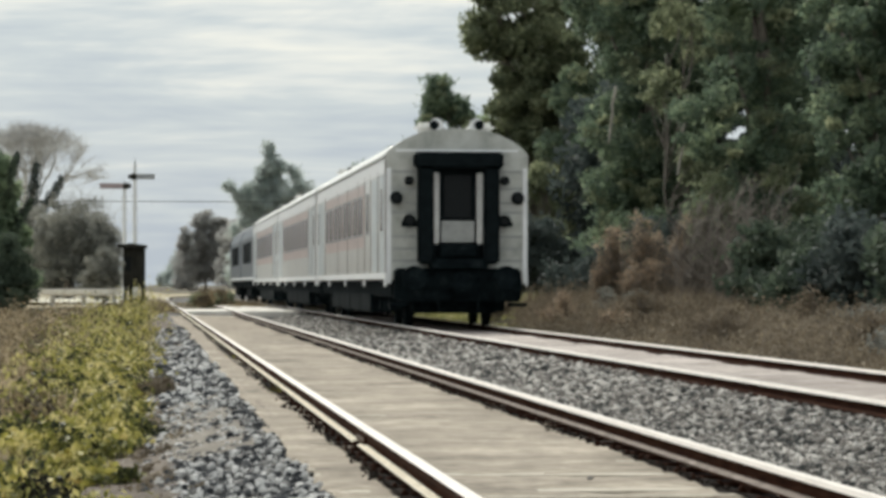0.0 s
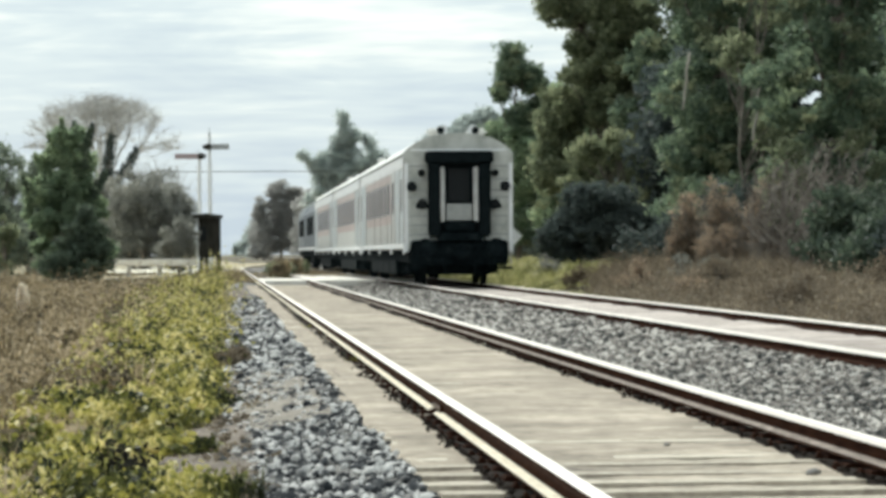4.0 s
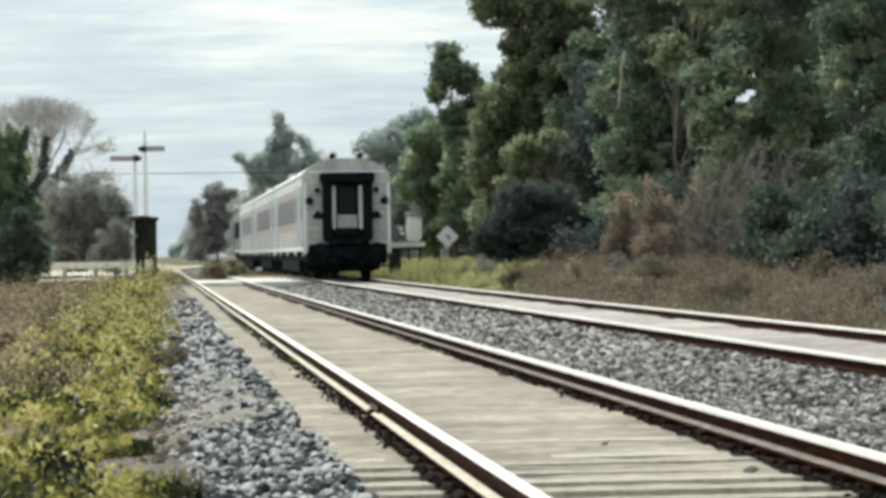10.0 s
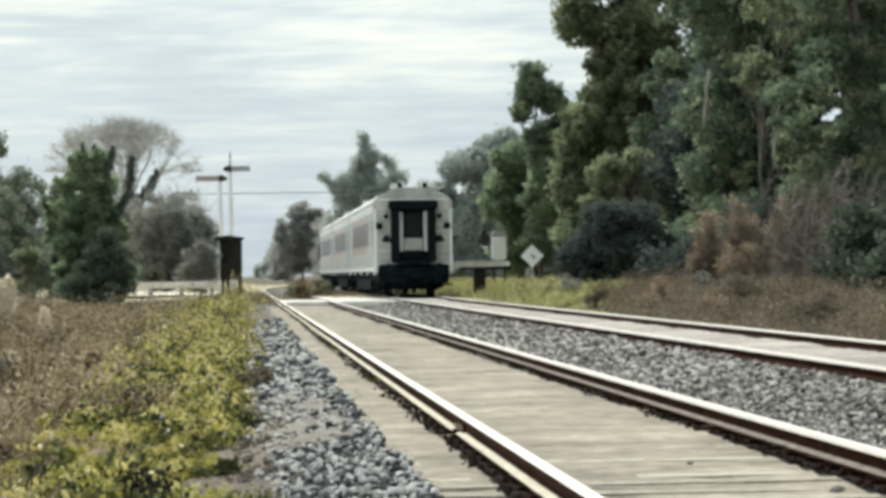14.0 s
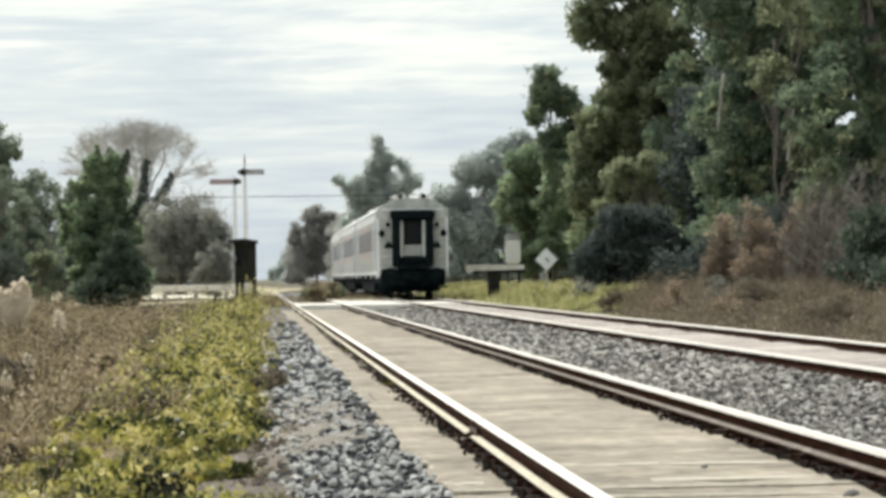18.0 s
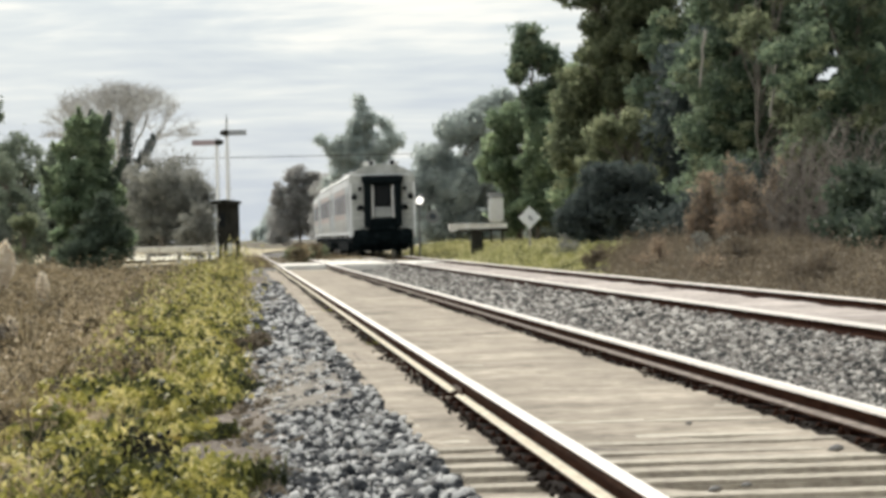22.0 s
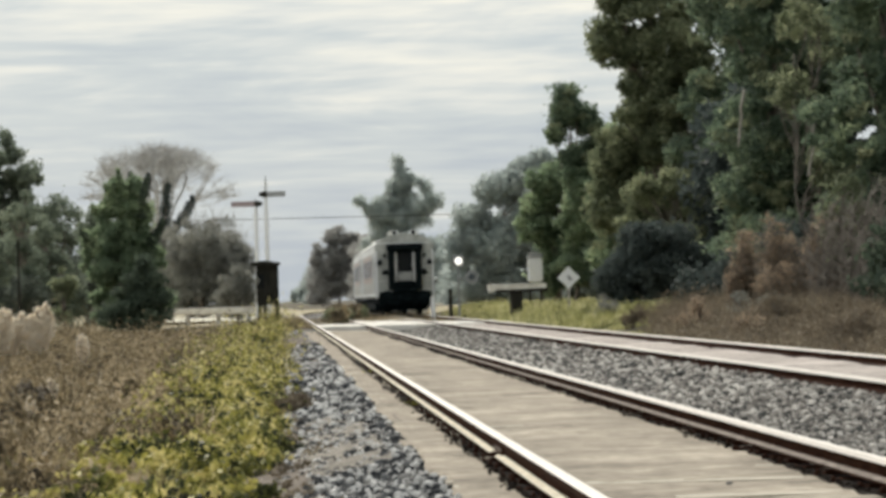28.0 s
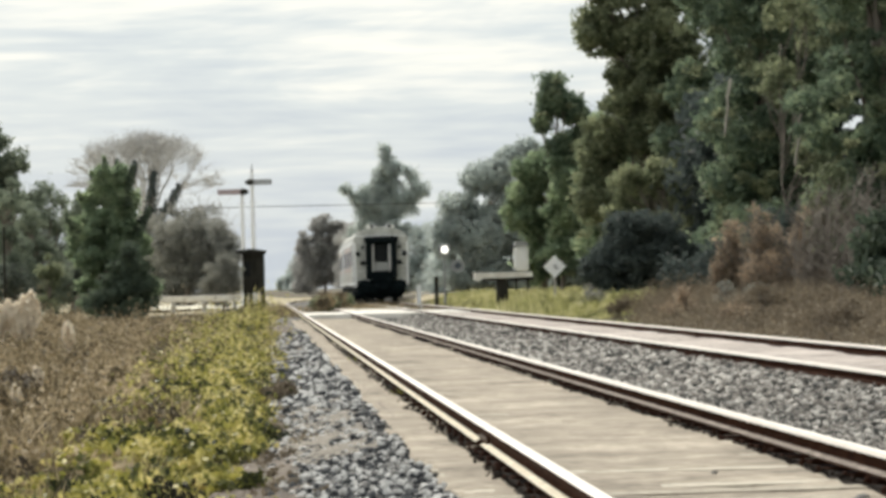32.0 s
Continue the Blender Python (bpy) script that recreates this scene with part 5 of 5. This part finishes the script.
def make_semaphore(x, y, top, arm_z, side, mat, length):
    b = float(ground_z(x, y))
    s = thing("semaphore_signal", "old railway semaphore with a level %s arm" % ("faded red" if mat is M_RED else "grey"), "signal", pose(x, y, b), "semaphores")
    part("post", rod((0, 0, 0), (0, 0, top - b - 0.5), 0.16, 0.10, 10), M_PALEPOST, s)
    part("finial", rod((0, 0, top - b - 0.5), (0, 0, top - b), 0.07, 0.01, 8), M_GREYPAINT, s, "pointed finial")
    az = arm_z - b
    part("arm", box(min(0, side * length), max(0, side * length), -0.14, -0.10, az - 0.16, az + 0.16, 0.01), mat, s)
    part("counterweight", box(min(0, -side * 0.4), max(0, -side * 0.4), -0.16, -0.08, az - 0.12, az + 0.12, 0.02), M_DARKWOOD, s)
    part("spectacle", rod((-side * 0.1, -0.2, az), (-side * 0.1, -0.14, az), 0.2, 0.2, 14), M_DARKWOOD, s)
    for i in range(9):
        part("rung", box(-0.2, 0.2, 0.10, 0.14, 0.5 + i * 0.7, 0.54 + i * 0.7), M_GREYPAINT, s)


def make_sign():
    x, y = 10.75, 112
    b = float(ground_z(x, y))
    s = thing("diamond_sign", "white diamond-shaped railway warning sign with a dark mark", "sign", pose(x, y, b))
    part("post", box(-0.04, 0.04, 0.02, 0.08, -0.1, 1.9 - b - 0.3, 0.005), M_CONC, s)
    bm = box(-0.30, 0.30, -0.015, 0.015, -0.30, 0.30, 0.004)
    bmesh.ops.rotate(bm, verts=bm.verts, matrix=Matrix.Rotation(radians(45), 3, "Y"))
    bmesh.ops.translate(bm, verts=bm.verts, vec=(0, 0, 1.50 - b))
    part("plate", bm, M_SIGN, s, "white diamond plate")
    bm = box(-0.045, 0.045, -0.021, -0.016, -0.10, 0.10)
    bmesh.ops.rotate(bm, verts=bm.verts, matrix=Matrix.Rotation(radians(-35), 3, "Y"))
    bmesh.ops.translate(bm, verts=bm.verts, vec=(0.03, 0, 1.48 - b))
    part("mark", bm, M_GREYPAINT, s, "dark diagonal mark")


def make_roadside():
    y = 128
    b = float(ground_z(10.2, y))
    s = thing("concrete_bench", "long pale concrete slab bench on a dark block", "bench", pose(10.1, y, b))
    part("slab", extrude_profile([(-1.22, 1.10 - b), (-1.08, 1.02 - b), (-0.9, 1.14 - b), (1.2, 1.18 - b), (1.2, 1.38 - b), (-1.22, 1.40 - b)], -0.4, 0.4), M_ROAD, s)
    # dark box added for the shade on the slab's underside
    part("rail", box(-0.85, 1.25, -0.36, 0.36, 1.03 - b, 1.16 - b, 0.01), M_DARKWOOD, s, "dark strip drawn for the slab's shaded underside")
    part("block", box(-0.30, 0.18, -0.3, 0.3, -0.1, 1.04 - b, 0.02), M_DARKWOOD, s, "dark block support")
    y = 150
    b = float(ground_z(8.95, y))
    p = thing("crossing_signal", "grey post with a lit white crossing lamp", "signal", pose(8.95, y, b))
    part("post", rod((0, 0, -0.1), (0, 0, 2.4 - b), 0.06, 0.05, 8), M_GREYPAINT, p)
    hd = part("lamp_head", box(-0.26, 0.26, -0.10, 0.06, 2.36 - b, 2.96 - b, 0.04), M_GREYPAINT, p, "grey lamp head")
    part("lens", rod((0.02, -0.14, 2.66 - b), (0.02, -0.10, 2.66 - b), 0.18, 0.18, 20), M_LAMP, hd, "bright white lens")
    part("bracket", box(0.0, 0.62, -0.05, 0.0, 1.78 - b, 1.86 - b, 0.005), M_GREYPAINT, p)
    hd = part("lamp_head", rod((0.65, -0.06, 1.86 - b), (0.65, 0.1, 1.86 - b), 0.34, 0.30, 20), M_GREYPAINT, p, "pale round lamp surround")
    part("lens", rod((0.65, -0.1, 1.86 - b), (0.65, -0.06, 1.86 - b), 0.17, 0.17, 18), M_LOCO, hd, "unlit dark lens")
    for x, top, w, mt, lab in ((7.96, 1.3, 0.09, M_DARKWOOD, "short dark wooden post beside the crossing"), (7.15, 0.95, 0.10, M_SIGN, "short white-painted post beside the crossing")):
        b = float(ground_z(x, 140))
        q = thing("post", lab, "post", pose(x, 140, b), "crossing posts")
        part("shaft", box(-w, w, -w, w, -0.3, top - b, 0.015), mt, q)
    # low concrete rail beside the road, left of the line
    b = float(ground_z(-4, 140))
    f = thing("road_barrier", "low pale concrete barrier beside the dirt road", "barrier", pose(-3.2, 140, b))
    part("beam", box(-2.6, 2.2, -0.12, 0.12, 0.55, 0.85, 0.05), M_ROAD, f)
    for x in (-2.3, -0.9, 0.5, 1.9):
        part("post", box(x - 0.1, x + 0.1, -0.1, 0.1, -0.1, 0.55, 0.01), M_CONC, f)
    # pale equipment cabinet before the trees
    b = float(ground_z(12.75, 150))
    h = thing("equipment_cabinet", "pale grey trackside cabinet on dark legs", "cabinet", pose(12.75, 150, b))
    part("body", box(-0.36, 0.36, -0.3, 0.3, 1.5 - b, 2.75 - b, 0.08), M_SIGN, h)
    part("roof", extrude_profile([(-0.38, 2.75 - b), (0.38, 2.75 - b), (0.30, 2.92 - b), (0, 3.0 - b), (-0.30, 2.92 - b)], -0.36, 0.36), M_GREYPAINT, h)
    for x in (-0.28, 0.28):
        part("leg", box(x - 0.05, x + 0.05, -0.1, 0.1, -0.1, 1.5 - b, 0.01), M_DARKWOOD, h)
    # wire across the line on two poles
    for x in (-9.0, 16.5):
        b = float(ground_z(x, 262))
        p = thing("utility_pole", "plain wooden utility pole among trees", "pole", pose(x, 262, b), "utility poles")
        part("shaft", rod((0, 0, -0.2), (0, 0, 8.2 - b), 0.14, 0.1, 8), M_DARKWOOD, p)
        part("crossarm", box(-0.5, 0.5, -0.06, 0.06, 7.85 - b, 8.0 - b, 0.01), M_DARKWOOD, p)
    bm = bmesh.new()
    limb_mesh(bm, (-9, 261.9, 8.0), (16.5, 261.9, 8.0), 0.03, 0.03, random.Random(1), 24, 0.0, 6)
    tagged(part("overhead_wire", bm, M_DARKWOOD), "thin dark overhead wire across the line", "wire")
    b = float(ground_z(-10.9, 130))
    p = thing("fence_pole", "thin dark pole in the weeds", "pole", pose(-10.9, 130, b))
    part("shaft", rod((0, 0, -0.2), (0, 0, 4.0), 0.06, 0.05, 8), M_DARKWOOD, p)


def make_pampas(x, y, seed, h, plumes=9):
    rng = random.Random(seed)
    b = float(ground_z(x, y))
    t = thing("pampas_grass", "pale cream pampas plumes above dry grass", "plant", pose(x, y, b), "pampas")
    st = bmesh.new()
    cs, rs = [], []
    for k in range(plumes):
        fan = (k + 0.5) / plumes - 0.5
        foot = Vector((fan * 0.04 * plumes * h, rng.uniform(-0.12, 0.12), h * 0.56))
        tip = Vector((fan * 0.088 * plumes * h + rng.uniform(-0.03, 0.03), foot.y, h * rng.uniform(0.82, 1.0)))
        limb_mesh(st, (0, 0, 0), foot, 0.012, 0.008, rng, 3, 0.03, 4)
        for j in range(6):
            cs.append(tuple(foot.lerp(tip, j / 5)))
            w = (0.05, 0.085, 0.105, 0.11, 0.095, 0.06)[j] * h / 1.28
            rs.append((w, w, 0.07 * h))
    part("stems", st, M_DRY, t)
    v, f = leaves(cs, rs, [260] * len(cs), 0.055 * h, rng=np.random.default_rng(seed), shell=0.3, out=0.8)
    part("plume", raw_mesh("plume", v, f), M_PLUME, t, "pale cream seed plumes")


shrub("small clump of brown weeds on the ballast", 0.2, 34.8, 0.62, 0.26, M_BANK, seed=400, clumps=14, clump=0.13, size=0.06, per=70, z0=-0.42, name="weed_clump")
rw = random.Random(12)
for i in range(16):
    yw = rw.uniform(18, 75)
    xw = -rw.uniform(1.6, min(7.0, 0.12 * yw + 0.8))
    shrub("withered brown weed clump in the dry grass", xw, yw, rw.uniform(0.4, 0.8), rw.uniform(0.35, 0.6), (M_BANK, M_STEM, M_DRY)[i % 3], seed=430 + i, clumps=9, clump=0.16, size=0.07, per=90, name="weed_clump", group="weed clumps")
shrub("dark withered weed clump on bare soil", -0.56, 17.7, 0.5, 0.36, M_DARKWOOD, seed=450, clumps=14, clump=0.11, size=0.05, per=60, name="weed_clump", group="weed clumps")
rw = random.Random(31)
for i in range(10):
    shrub("tan and olive weeds grown over the track past the crossing", rw.uniform(2.6, 4.5), 132 + i * 4 + rw.uniform(-1, 1), rw.uniform(0.9, 1.5), rw.uniform(0.6, 1.0), (M_DRY, M_OLIVE, M_BANK)[i % 3], seed=470 + i, clumps=12, clump=0.26, size=0.12, per=90, z0=-0.22, name="weed_clump", group="weed clumps")
make_hut()
make_semaphore(-0.50, 180, 8.35, 7.24, 1, M_GREYPAINT, 1.15)
make_semaphore(-1.12, 182, 7.1, 6.75, -1, M_RED, 1.45)
make_sign()
make_roadside()
for i, (x, y, h) in enumerate(((-4.86, 55, 1.45), (-4.30, 55, 1.45), (-5.14, 55.4, 1.2), (-3.5, 55, 0.95), (-2.93, 40, 0.55), (-2.84, 35, 0.48))):
    make_pampas(x, y, 200 + i, h, (6, 5, 2, 2, 2, 2)[i])

# ---- the train ----
COACH_PITCH = 25.7
HALF_W = 1.48
RAIL_C = TRACK_X[1]


def coach_outline(inset=0.0):
    """Cross-section of a coach body: upright sides, round shoulders, low arched roof."""
    w = HALF_W - inset
    pts = [(-w + 0.05, 0.98), (-w, 1.06), (-w, 2.6), (-w, 3.54)]
    pts += [(-w + 0.02, 3.62), (-w + 0.08, 3.69), (-w + 0.20, 3.79), (-w + 0.38, 3.90), (-w + 0.57, 3.99), (-w + 0.77, 4.055), (-0.42, 4.10), (-0.15, 4.125)]
    return pts + [(-x, z) for x, z in reversed(pts)]


def wheelset_mesh():
    bm = bmesh.new()
    for s in (-1, 1):
        rod((s * 0.80, 0, 0), (s * 0.915, 0, 0), 0.455, 0.455, 20, bm)
        rod((s * 0.77, 0, 0), (s * 0.80, 0, 0), 0.485, 0.485, 20, bm)
        box(s * 0.93 - 0.012, s * 0.93 + 0.012, -0.3, 0.3, -0.05, 0.05, 0, bm)
    rod((-1.0, 0, 0), (1.0, 0, 0), 0.08, 0.08, 8, bm)
    me = bpy.data.meshes.new("wheelset")
    bm.to_mesh(me)
    bm.free()
    me.materials.append(M_UNDER)
    return me


WHEELS = wheelset_mesh()


def bogie(parent, y):
    b = part("bogie_frame", box(-1.18, -1.0, y - 1.7, y + 1.7, 0.42, 0.68, 0.04, box(1.0, 1.18, y - 1.7, y + 1.7, 0.42, 0.68, 0.04, box(-1.1, 1.1, y - 0.3, y + 0.3, 0.40, 0.75, 0.03))), M_UNDER, parent)
    for s in (-1, 1):
        for e in (-1, 1):
            part("axle_box", box(s * 1.1 - 0.14, s * 1.1 + 0.14, y + e * 1.25 - 0.2, y + e * 1.25 + 0.2, 0.30, 0.62, 0.03), M_UNDER, b)
        part("spring", rod((s * 1.1, y - 0.0, 0.30), (s * 1.1, y, 0.75), 0.16, 0.16, 10), M_UNDER, b)
    ws = []
    for e in (-1, 1):
        w = part("wheelset", WHEELS, None, parent, "steel wheels on an axle")
        w.location = (0, y + e * 1.25, 0.46)
        ws.append(w)
    return ws


def coach(label, tail=False, seed=0):
    """A passenger coach; its origin lies on the rail head under its rear end, y runs forwards."""
    rng = random.Random(seed)
    L = 25.1
    c = thing("passenger_coach", label, "train", group="coaches")
    body = smooth_sides(part("body", extrude_profile(coach_outline(), 0.0, L, 12), M_WHITE, c))
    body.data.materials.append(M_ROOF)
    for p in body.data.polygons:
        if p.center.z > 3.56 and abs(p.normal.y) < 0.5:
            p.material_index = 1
    part("end_wall", extrude_profile(coach_outline(0.015), -0.012, 0.0, 1), M_ENDGREY, c, "weathered grey-white end wall with shade in its paint")
    part("underframe", box(-1.34, 1.34, 0.25, L - 0.25, 0.62, 0.975, 0.03), M_UNDER, c, "black underframe")
    for y0, y1 in ((5.6, 9.0), (9.1, 12.6), (12.7, 16.4), (16.5, 19.6)):
        part("equipment_box", box(-1.38, 1.38, y0, y1, 0.24, 0.72, 0.05), M_UNDER, c, "black equipment box")
    for s in (-1, 1):
        x0, x1 = (-HALF_W - 0.012, -HALF_W + 0.02) if s < 0 else (HALF_W - 0.02, HALF_W + 0.012)
        part("sill_strip", box(x0, x1, 0.05, L - 0.05, 1.0, 1.12, 0.004), M_SIGN, c, "bright white sill strip")
        part("rain_gutter", box(x0 - 0.02, x1 + 0.02, 0.0, L, 3.52, 3.57, 0.008), M_DOOR, c, "grey-brown rain gutter")
        # white band added to deepen the roof edge's bright highlight
        part("highlight_band", box(x0 + 0.004, x1 - 0.004, 0.45, L - 0.05, 3.20, 3.51, 0.004), M_SIGN, c, "white band painted for the roof edge's highlight")
        part("livery_band", box(x0 + 0.008, x1 - 0.008, 6.1 if tail else 4.2, L - 4.2, 1.72, 3.15, 0.003), M_PINK, c, "dull rose livery band")
        for y in (0.55, L - 1.55):
            d = part("side_door", box(x0 - 0.004, x1 + 0.004, y, y + 1.0, 1.13, 3.15, 0.01), M_BLUE, c, "pale blue side door")
            part("door_window", box(x0 - 0.009, x1 + 0.009, y + 0.25, y + 0.75, 2.0, 2.9, 0.01), M_GLASS, d)
        # brown strip paints the shade where the corner curves inwards
        part("corner_shade", box(x0 + 0.002, x1 - 0.002, 0.03, 0.20, 1.13, 3.45, 0.004), M_JOINT, c, "brown strip for the shaded coach corner")
        part("corner_strip", box(x0 - 0.004, x1 + 0.004, 0.26, 0.40, 1.0, 3.5, 0.006), M_SIGN, c, "bright white corner strip")
        for y in (2.3, L - 3.3):
            part("side_panel", box(x0 + 0.004, x1 - 0.004, y, y + 1.6, 1.15, 3.15, 0.004), M_BLUE, c, "pale blue panel")
        for k in range(9):
            y = (4.75, 6.7)[min(k, 1)] + max(k - 1, 0) * 1.85 if tail else 4.6 + k * 1.85
            w = part("window_frame", box(x0 - 0.002, x1 + 0.002, y, y + (0.8 if tail and k == 0 else 1.35), 1.98, 2.92, 0.01), M_GREYPAINT, c)
            part("pane", box(x0 - 0.007, x1 + 0.007, y + 0.06, y + (0.74 if tail and k == 0 else 1.29), 2.04, 2.86, 0.004), M_GLASS, w)
        for y in (0.12, 6.2, 12.7, 19.2, L - 0.3):
            part("jacking_bracket", box(x0 - 0.01, x1 + 0.01, y, y + 0.22, 0.84, 1.02, 0.01), M_SIGN, c, "white bracket")
        for y in ((2.1, 4.25, 6.0, 8.2, 11.9, 15.6, L - 4.1) if tail else (2.1, 4.1, L - 4.1)):
            part("panel_joint", box(x0 + 0.003, x1 - 0.003, y, y + 0.09, 1.14, 3.3), M_JOINT, c, "dark brown panel joint")
    for y in (3, 8, 13, 18, 23):
        part("roof_vent", box(-0.45, 0.45, y, y + 1.1, 4.05, 4.20, 0.04), M_ROOF, c)
    wheels = bogie(c, 3.4) + bogie(c, L - 3.4)
    coach_end(c)
    return c, wheels


def smooth_sides(ob):
    for p in ob.data.polygons:
        p.use_smooth = abs(p.normal.y) < 0.5
    return ob


def coach_end(c):
    """Gangway, door, lamps, buffers and coupling at the rear end."""
    g = part("gangway_frame", box(-0.84, -0.52, -0.50, 0, 1.30, 3.40, 0.05, box(0.52, 0.84, -0.50, 0, 1.30, 3.40, 0.05, box(-0.92, 0.92, -0.55, 0, 3.28, 3.62, 0.05))), M_BLACK, c, "black rubber gangway surround")
    part("threshold", box(-0.60, 0.60, -0.45, -0.05, 1.20, 1.42, 0.03), M_UNDER, g)
    d = part("end_door", box(-0.52, 0.52, -0.13, -0.06, 1.42, 3.28, 0.01), M_BLACK, c, "dark end door between pale jambs")
    part("door_panel", box(-0.36, 0.36, -0.17, -0.13, 1.74, 2.22, 0.02), M_DOOR, d, "grey lower door panel")
    part("door_window", box(-0.29, 0.29, -0.15, -0.13, 2.26, 3.16, 0.01), M_PANE, d)
    part("door_step", box(-0.40, 0.40, -0.30, -0.13, 1.45, 1.70, 0.03), M_UNDER, d, "dark step plate")
    for s in (-1, 1):
        part("door_jamb", box(s * 0.46 - 0.07, s * 0.46 + 0.07, -0.22, -0.13, 1.72, 3.20, 0.02), M_STEEL, d, "pale steel jamb")
        for x, z, r in ((1.0, 3.04, 0.10), (1.27, 2.68, 0.14), (0.99, 2.20, 0.14)):
            lamp = part("lamp_housing", rod((s * x, 0.0, z), (s * x, -0.14, z), r, r * 0.9, 16), M_BLACK, c, "black round lamp")
            part("lens", rod((s * x, -0.14, z), (s * x, -0.15, z), r * 0.7, r * 0.6, 14), M_PANE, lamp)
        part("lamp_bracket", box(s * 0.96 - 0.2, s * 0.96 + 0.2, -0.05, -0.012, 2.08, 2.20, 0.01), M_BLACK, c)
        part("corner_post", box(s * 1.42 - 0.05, s * 1.42 + 0.05, -0.03, -0.012, 0.90, 3.3, 0.008), M_SIGN, c, "white corner post")
        for z in (1.35, 1.60, 1.85, 2.35, 2.55, 2.85, 3.2):
            part("rib", box(s * 1.12 - 0.26, s * 1.12 + 0.26, -0.022, -0.012, z, z + 0.05, 0.004), M_DOOR, c)
        part("roof_cowl", rod((s * 0.42, 0.10, 4.20), (s * 0.42, 0.42, 4.20), 0.15, 0.13, 14), M_SIGN, c, "white roof vent cowl")
        part("cowl_hood", box(s * 0.55 - 0.30, s * 0.55 + 0.26, 0.15, 0.75, 4.06, 4.26, 0.08), M_ROOF, c, "rounded white cowl hood")
        part("cowl_mouth", rod((s * 0.47, 0.06, 4.20), (s * 0.47, 0.10, 4.20), 0.10, 0.10, 12), M_BLACK, c, "dark cowl mouth")
        part("cowl_foot", box(s * 0.42 - 0.08, s * 0.42 + 0.08, 0.15, 0.35, 4.0, 4.12), M_ROOF, c)
        b = part("buffer", rod((s * 0.95, -0.62, 1.02), (s * 0.95, 0.05, 1.02), 0.12, 0.14, 12), M_UNDER, c, "black side buffer")
        part("buffer_head", rod((s * 0.95, -0.70, 1.02), (s * 0.95, -0.62, 1.02), 0.25, 0.25, 18), M_UNDER, b)
        part("step", box(s * 1.25 - 0.18, s * 1.25 + 0.18, -0.3, 0.1, 0.42, 0.50, 0.01), M_UNDER, c)
        part("hose", rod((s * 0.45, -0.2, 0.85), (s * 0.40, -0.35, 0.32), 0.035, 0.03, 8), M_BLACK, c)
    part("end_seam", box(-1.28, 1.28, -0.026, -0.012, 3.64, 3.69, 0.005), M_SIGN, c, "pale seam across the end")
    part("headstock", box(-1.32, 1.32, -0.28, 0.2, 0.52, 1.22, 0.05), M_UNDER, c, "black headstock beam")
    k = part("coupler", box(-0.16, 0.16, -0.75, 0.0, 0.80, 1.05, 0.05), M_UNDER, c)
    part("knuckle", box(-0.22, 0.22, -0.95, -0.72, 0.74, 1.10, 0.07), M_UNDER, k)
    part("brake_gear", box(-0.9, 0.9, 0.3, 0.9, 0.28, 0.55, 0.04), M_UNDER, c)


def loco():
    L = 18.4
    c = thing("locomotive", "dark blue diesel locomotive at the head of the train", "train", group="locomotives")
    out = [(-1.40, 1.05), (-1.45, 1.2), (-1.45, 3.1), (-1.25, 3.65), (-0.8, 3.95), (0.8, 3.95), (1.25, 3.65), (1.45, 3.1), (1.45, 1.2), (1.40, 1.05)]
    part("body", extrude_profile(out, 0.3, L, 2), M_LOCO, c)
    part("underframe", box(-1.35, 1.35, 0.0, L, 0.72, 1.05, 0.03), M_UNDER, c)
    part("fuel_tank", box(-1.3, 1.3, 7.5, 13, 0.28, 0.72, 0.06), M_UNDER, c)
    for s in (-1, 1):
        for k in range(5):
            y = 3 + k * 2.5
            part("grille", box(min(s * 1.44, s * 1.475), max(s * 1.44, s * 1.475), y, y + 1.6, 1.9, 2.9, 0.01), M_UNDER, c)
        part("sill_strip", box(min(s * 1.43, s * 1.47), max(s * 1.43, s * 1.47), 0.4, L - 0.2, 1.1, 1.22, 0.004), M_SIGN, c, "white sill strip")
    for y in (6, 10, 14):
        part("roof_fan", rod((0, y, 3.9), (0, y, 4.1), 0.6, 0.55, 16), M_UNDER, c)
    wheels = bogie(c, 3.6) + bogie(c, L - 3.6)
    part("coupler", box(-0.16, 0.16, -0.4, 0.1, 0.80, 1.05, 0.05), M_UNDER, c)
    return c, wheels


TRAIN = [(0.0, *coach("white passenger coach at the tail of the train, black gangway end", True, 1)),
         (COACH_PITCH, *coach("white passenger coach with a dull rose band", seed=2)),
         (2 * COACH_PITCH, *coach("white passenger coach behind the locomotive", seed=3)),
         (3 * COACH_PITCH, *loco()), (3 * COACH_PITCH + 19.0, *loco())]


def tail_y(t):
    """Distance of the train's rear end along the line at t seconds."""
    return 63.07 + t * (5.6388 + t * (-0.231226 + t * (0.00758622 - 0.0000845430 * t)))


def motions():
    keys = [i * 0.5 for i in range(65)]
    fine = [i * 0.1 for i in range(321)]
    for ahead, car, wheels in TRAIN:
        rows = []
        for t in keys:
            x0, y0, _ = along(tail_y(t) + ahead)
            x1, y1, _ = along(tail_y(t) + ahead + 20)
            rows.append((t, pose(RAIL_C + x0, y0, 0.035, 0, 0, -math.degrees(math.atan2(x1 - x0, y1 - y0)))))
        walk(car, rows)
        for w in wheels:
            at = Vector(w.location)
            walk(w, [(t, Matrix.Translation(at) @ Matrix.Rotation(-(tail_y(t) - tail_y(0)) / 0.455, 4, "X")) for t in fine])


motions()
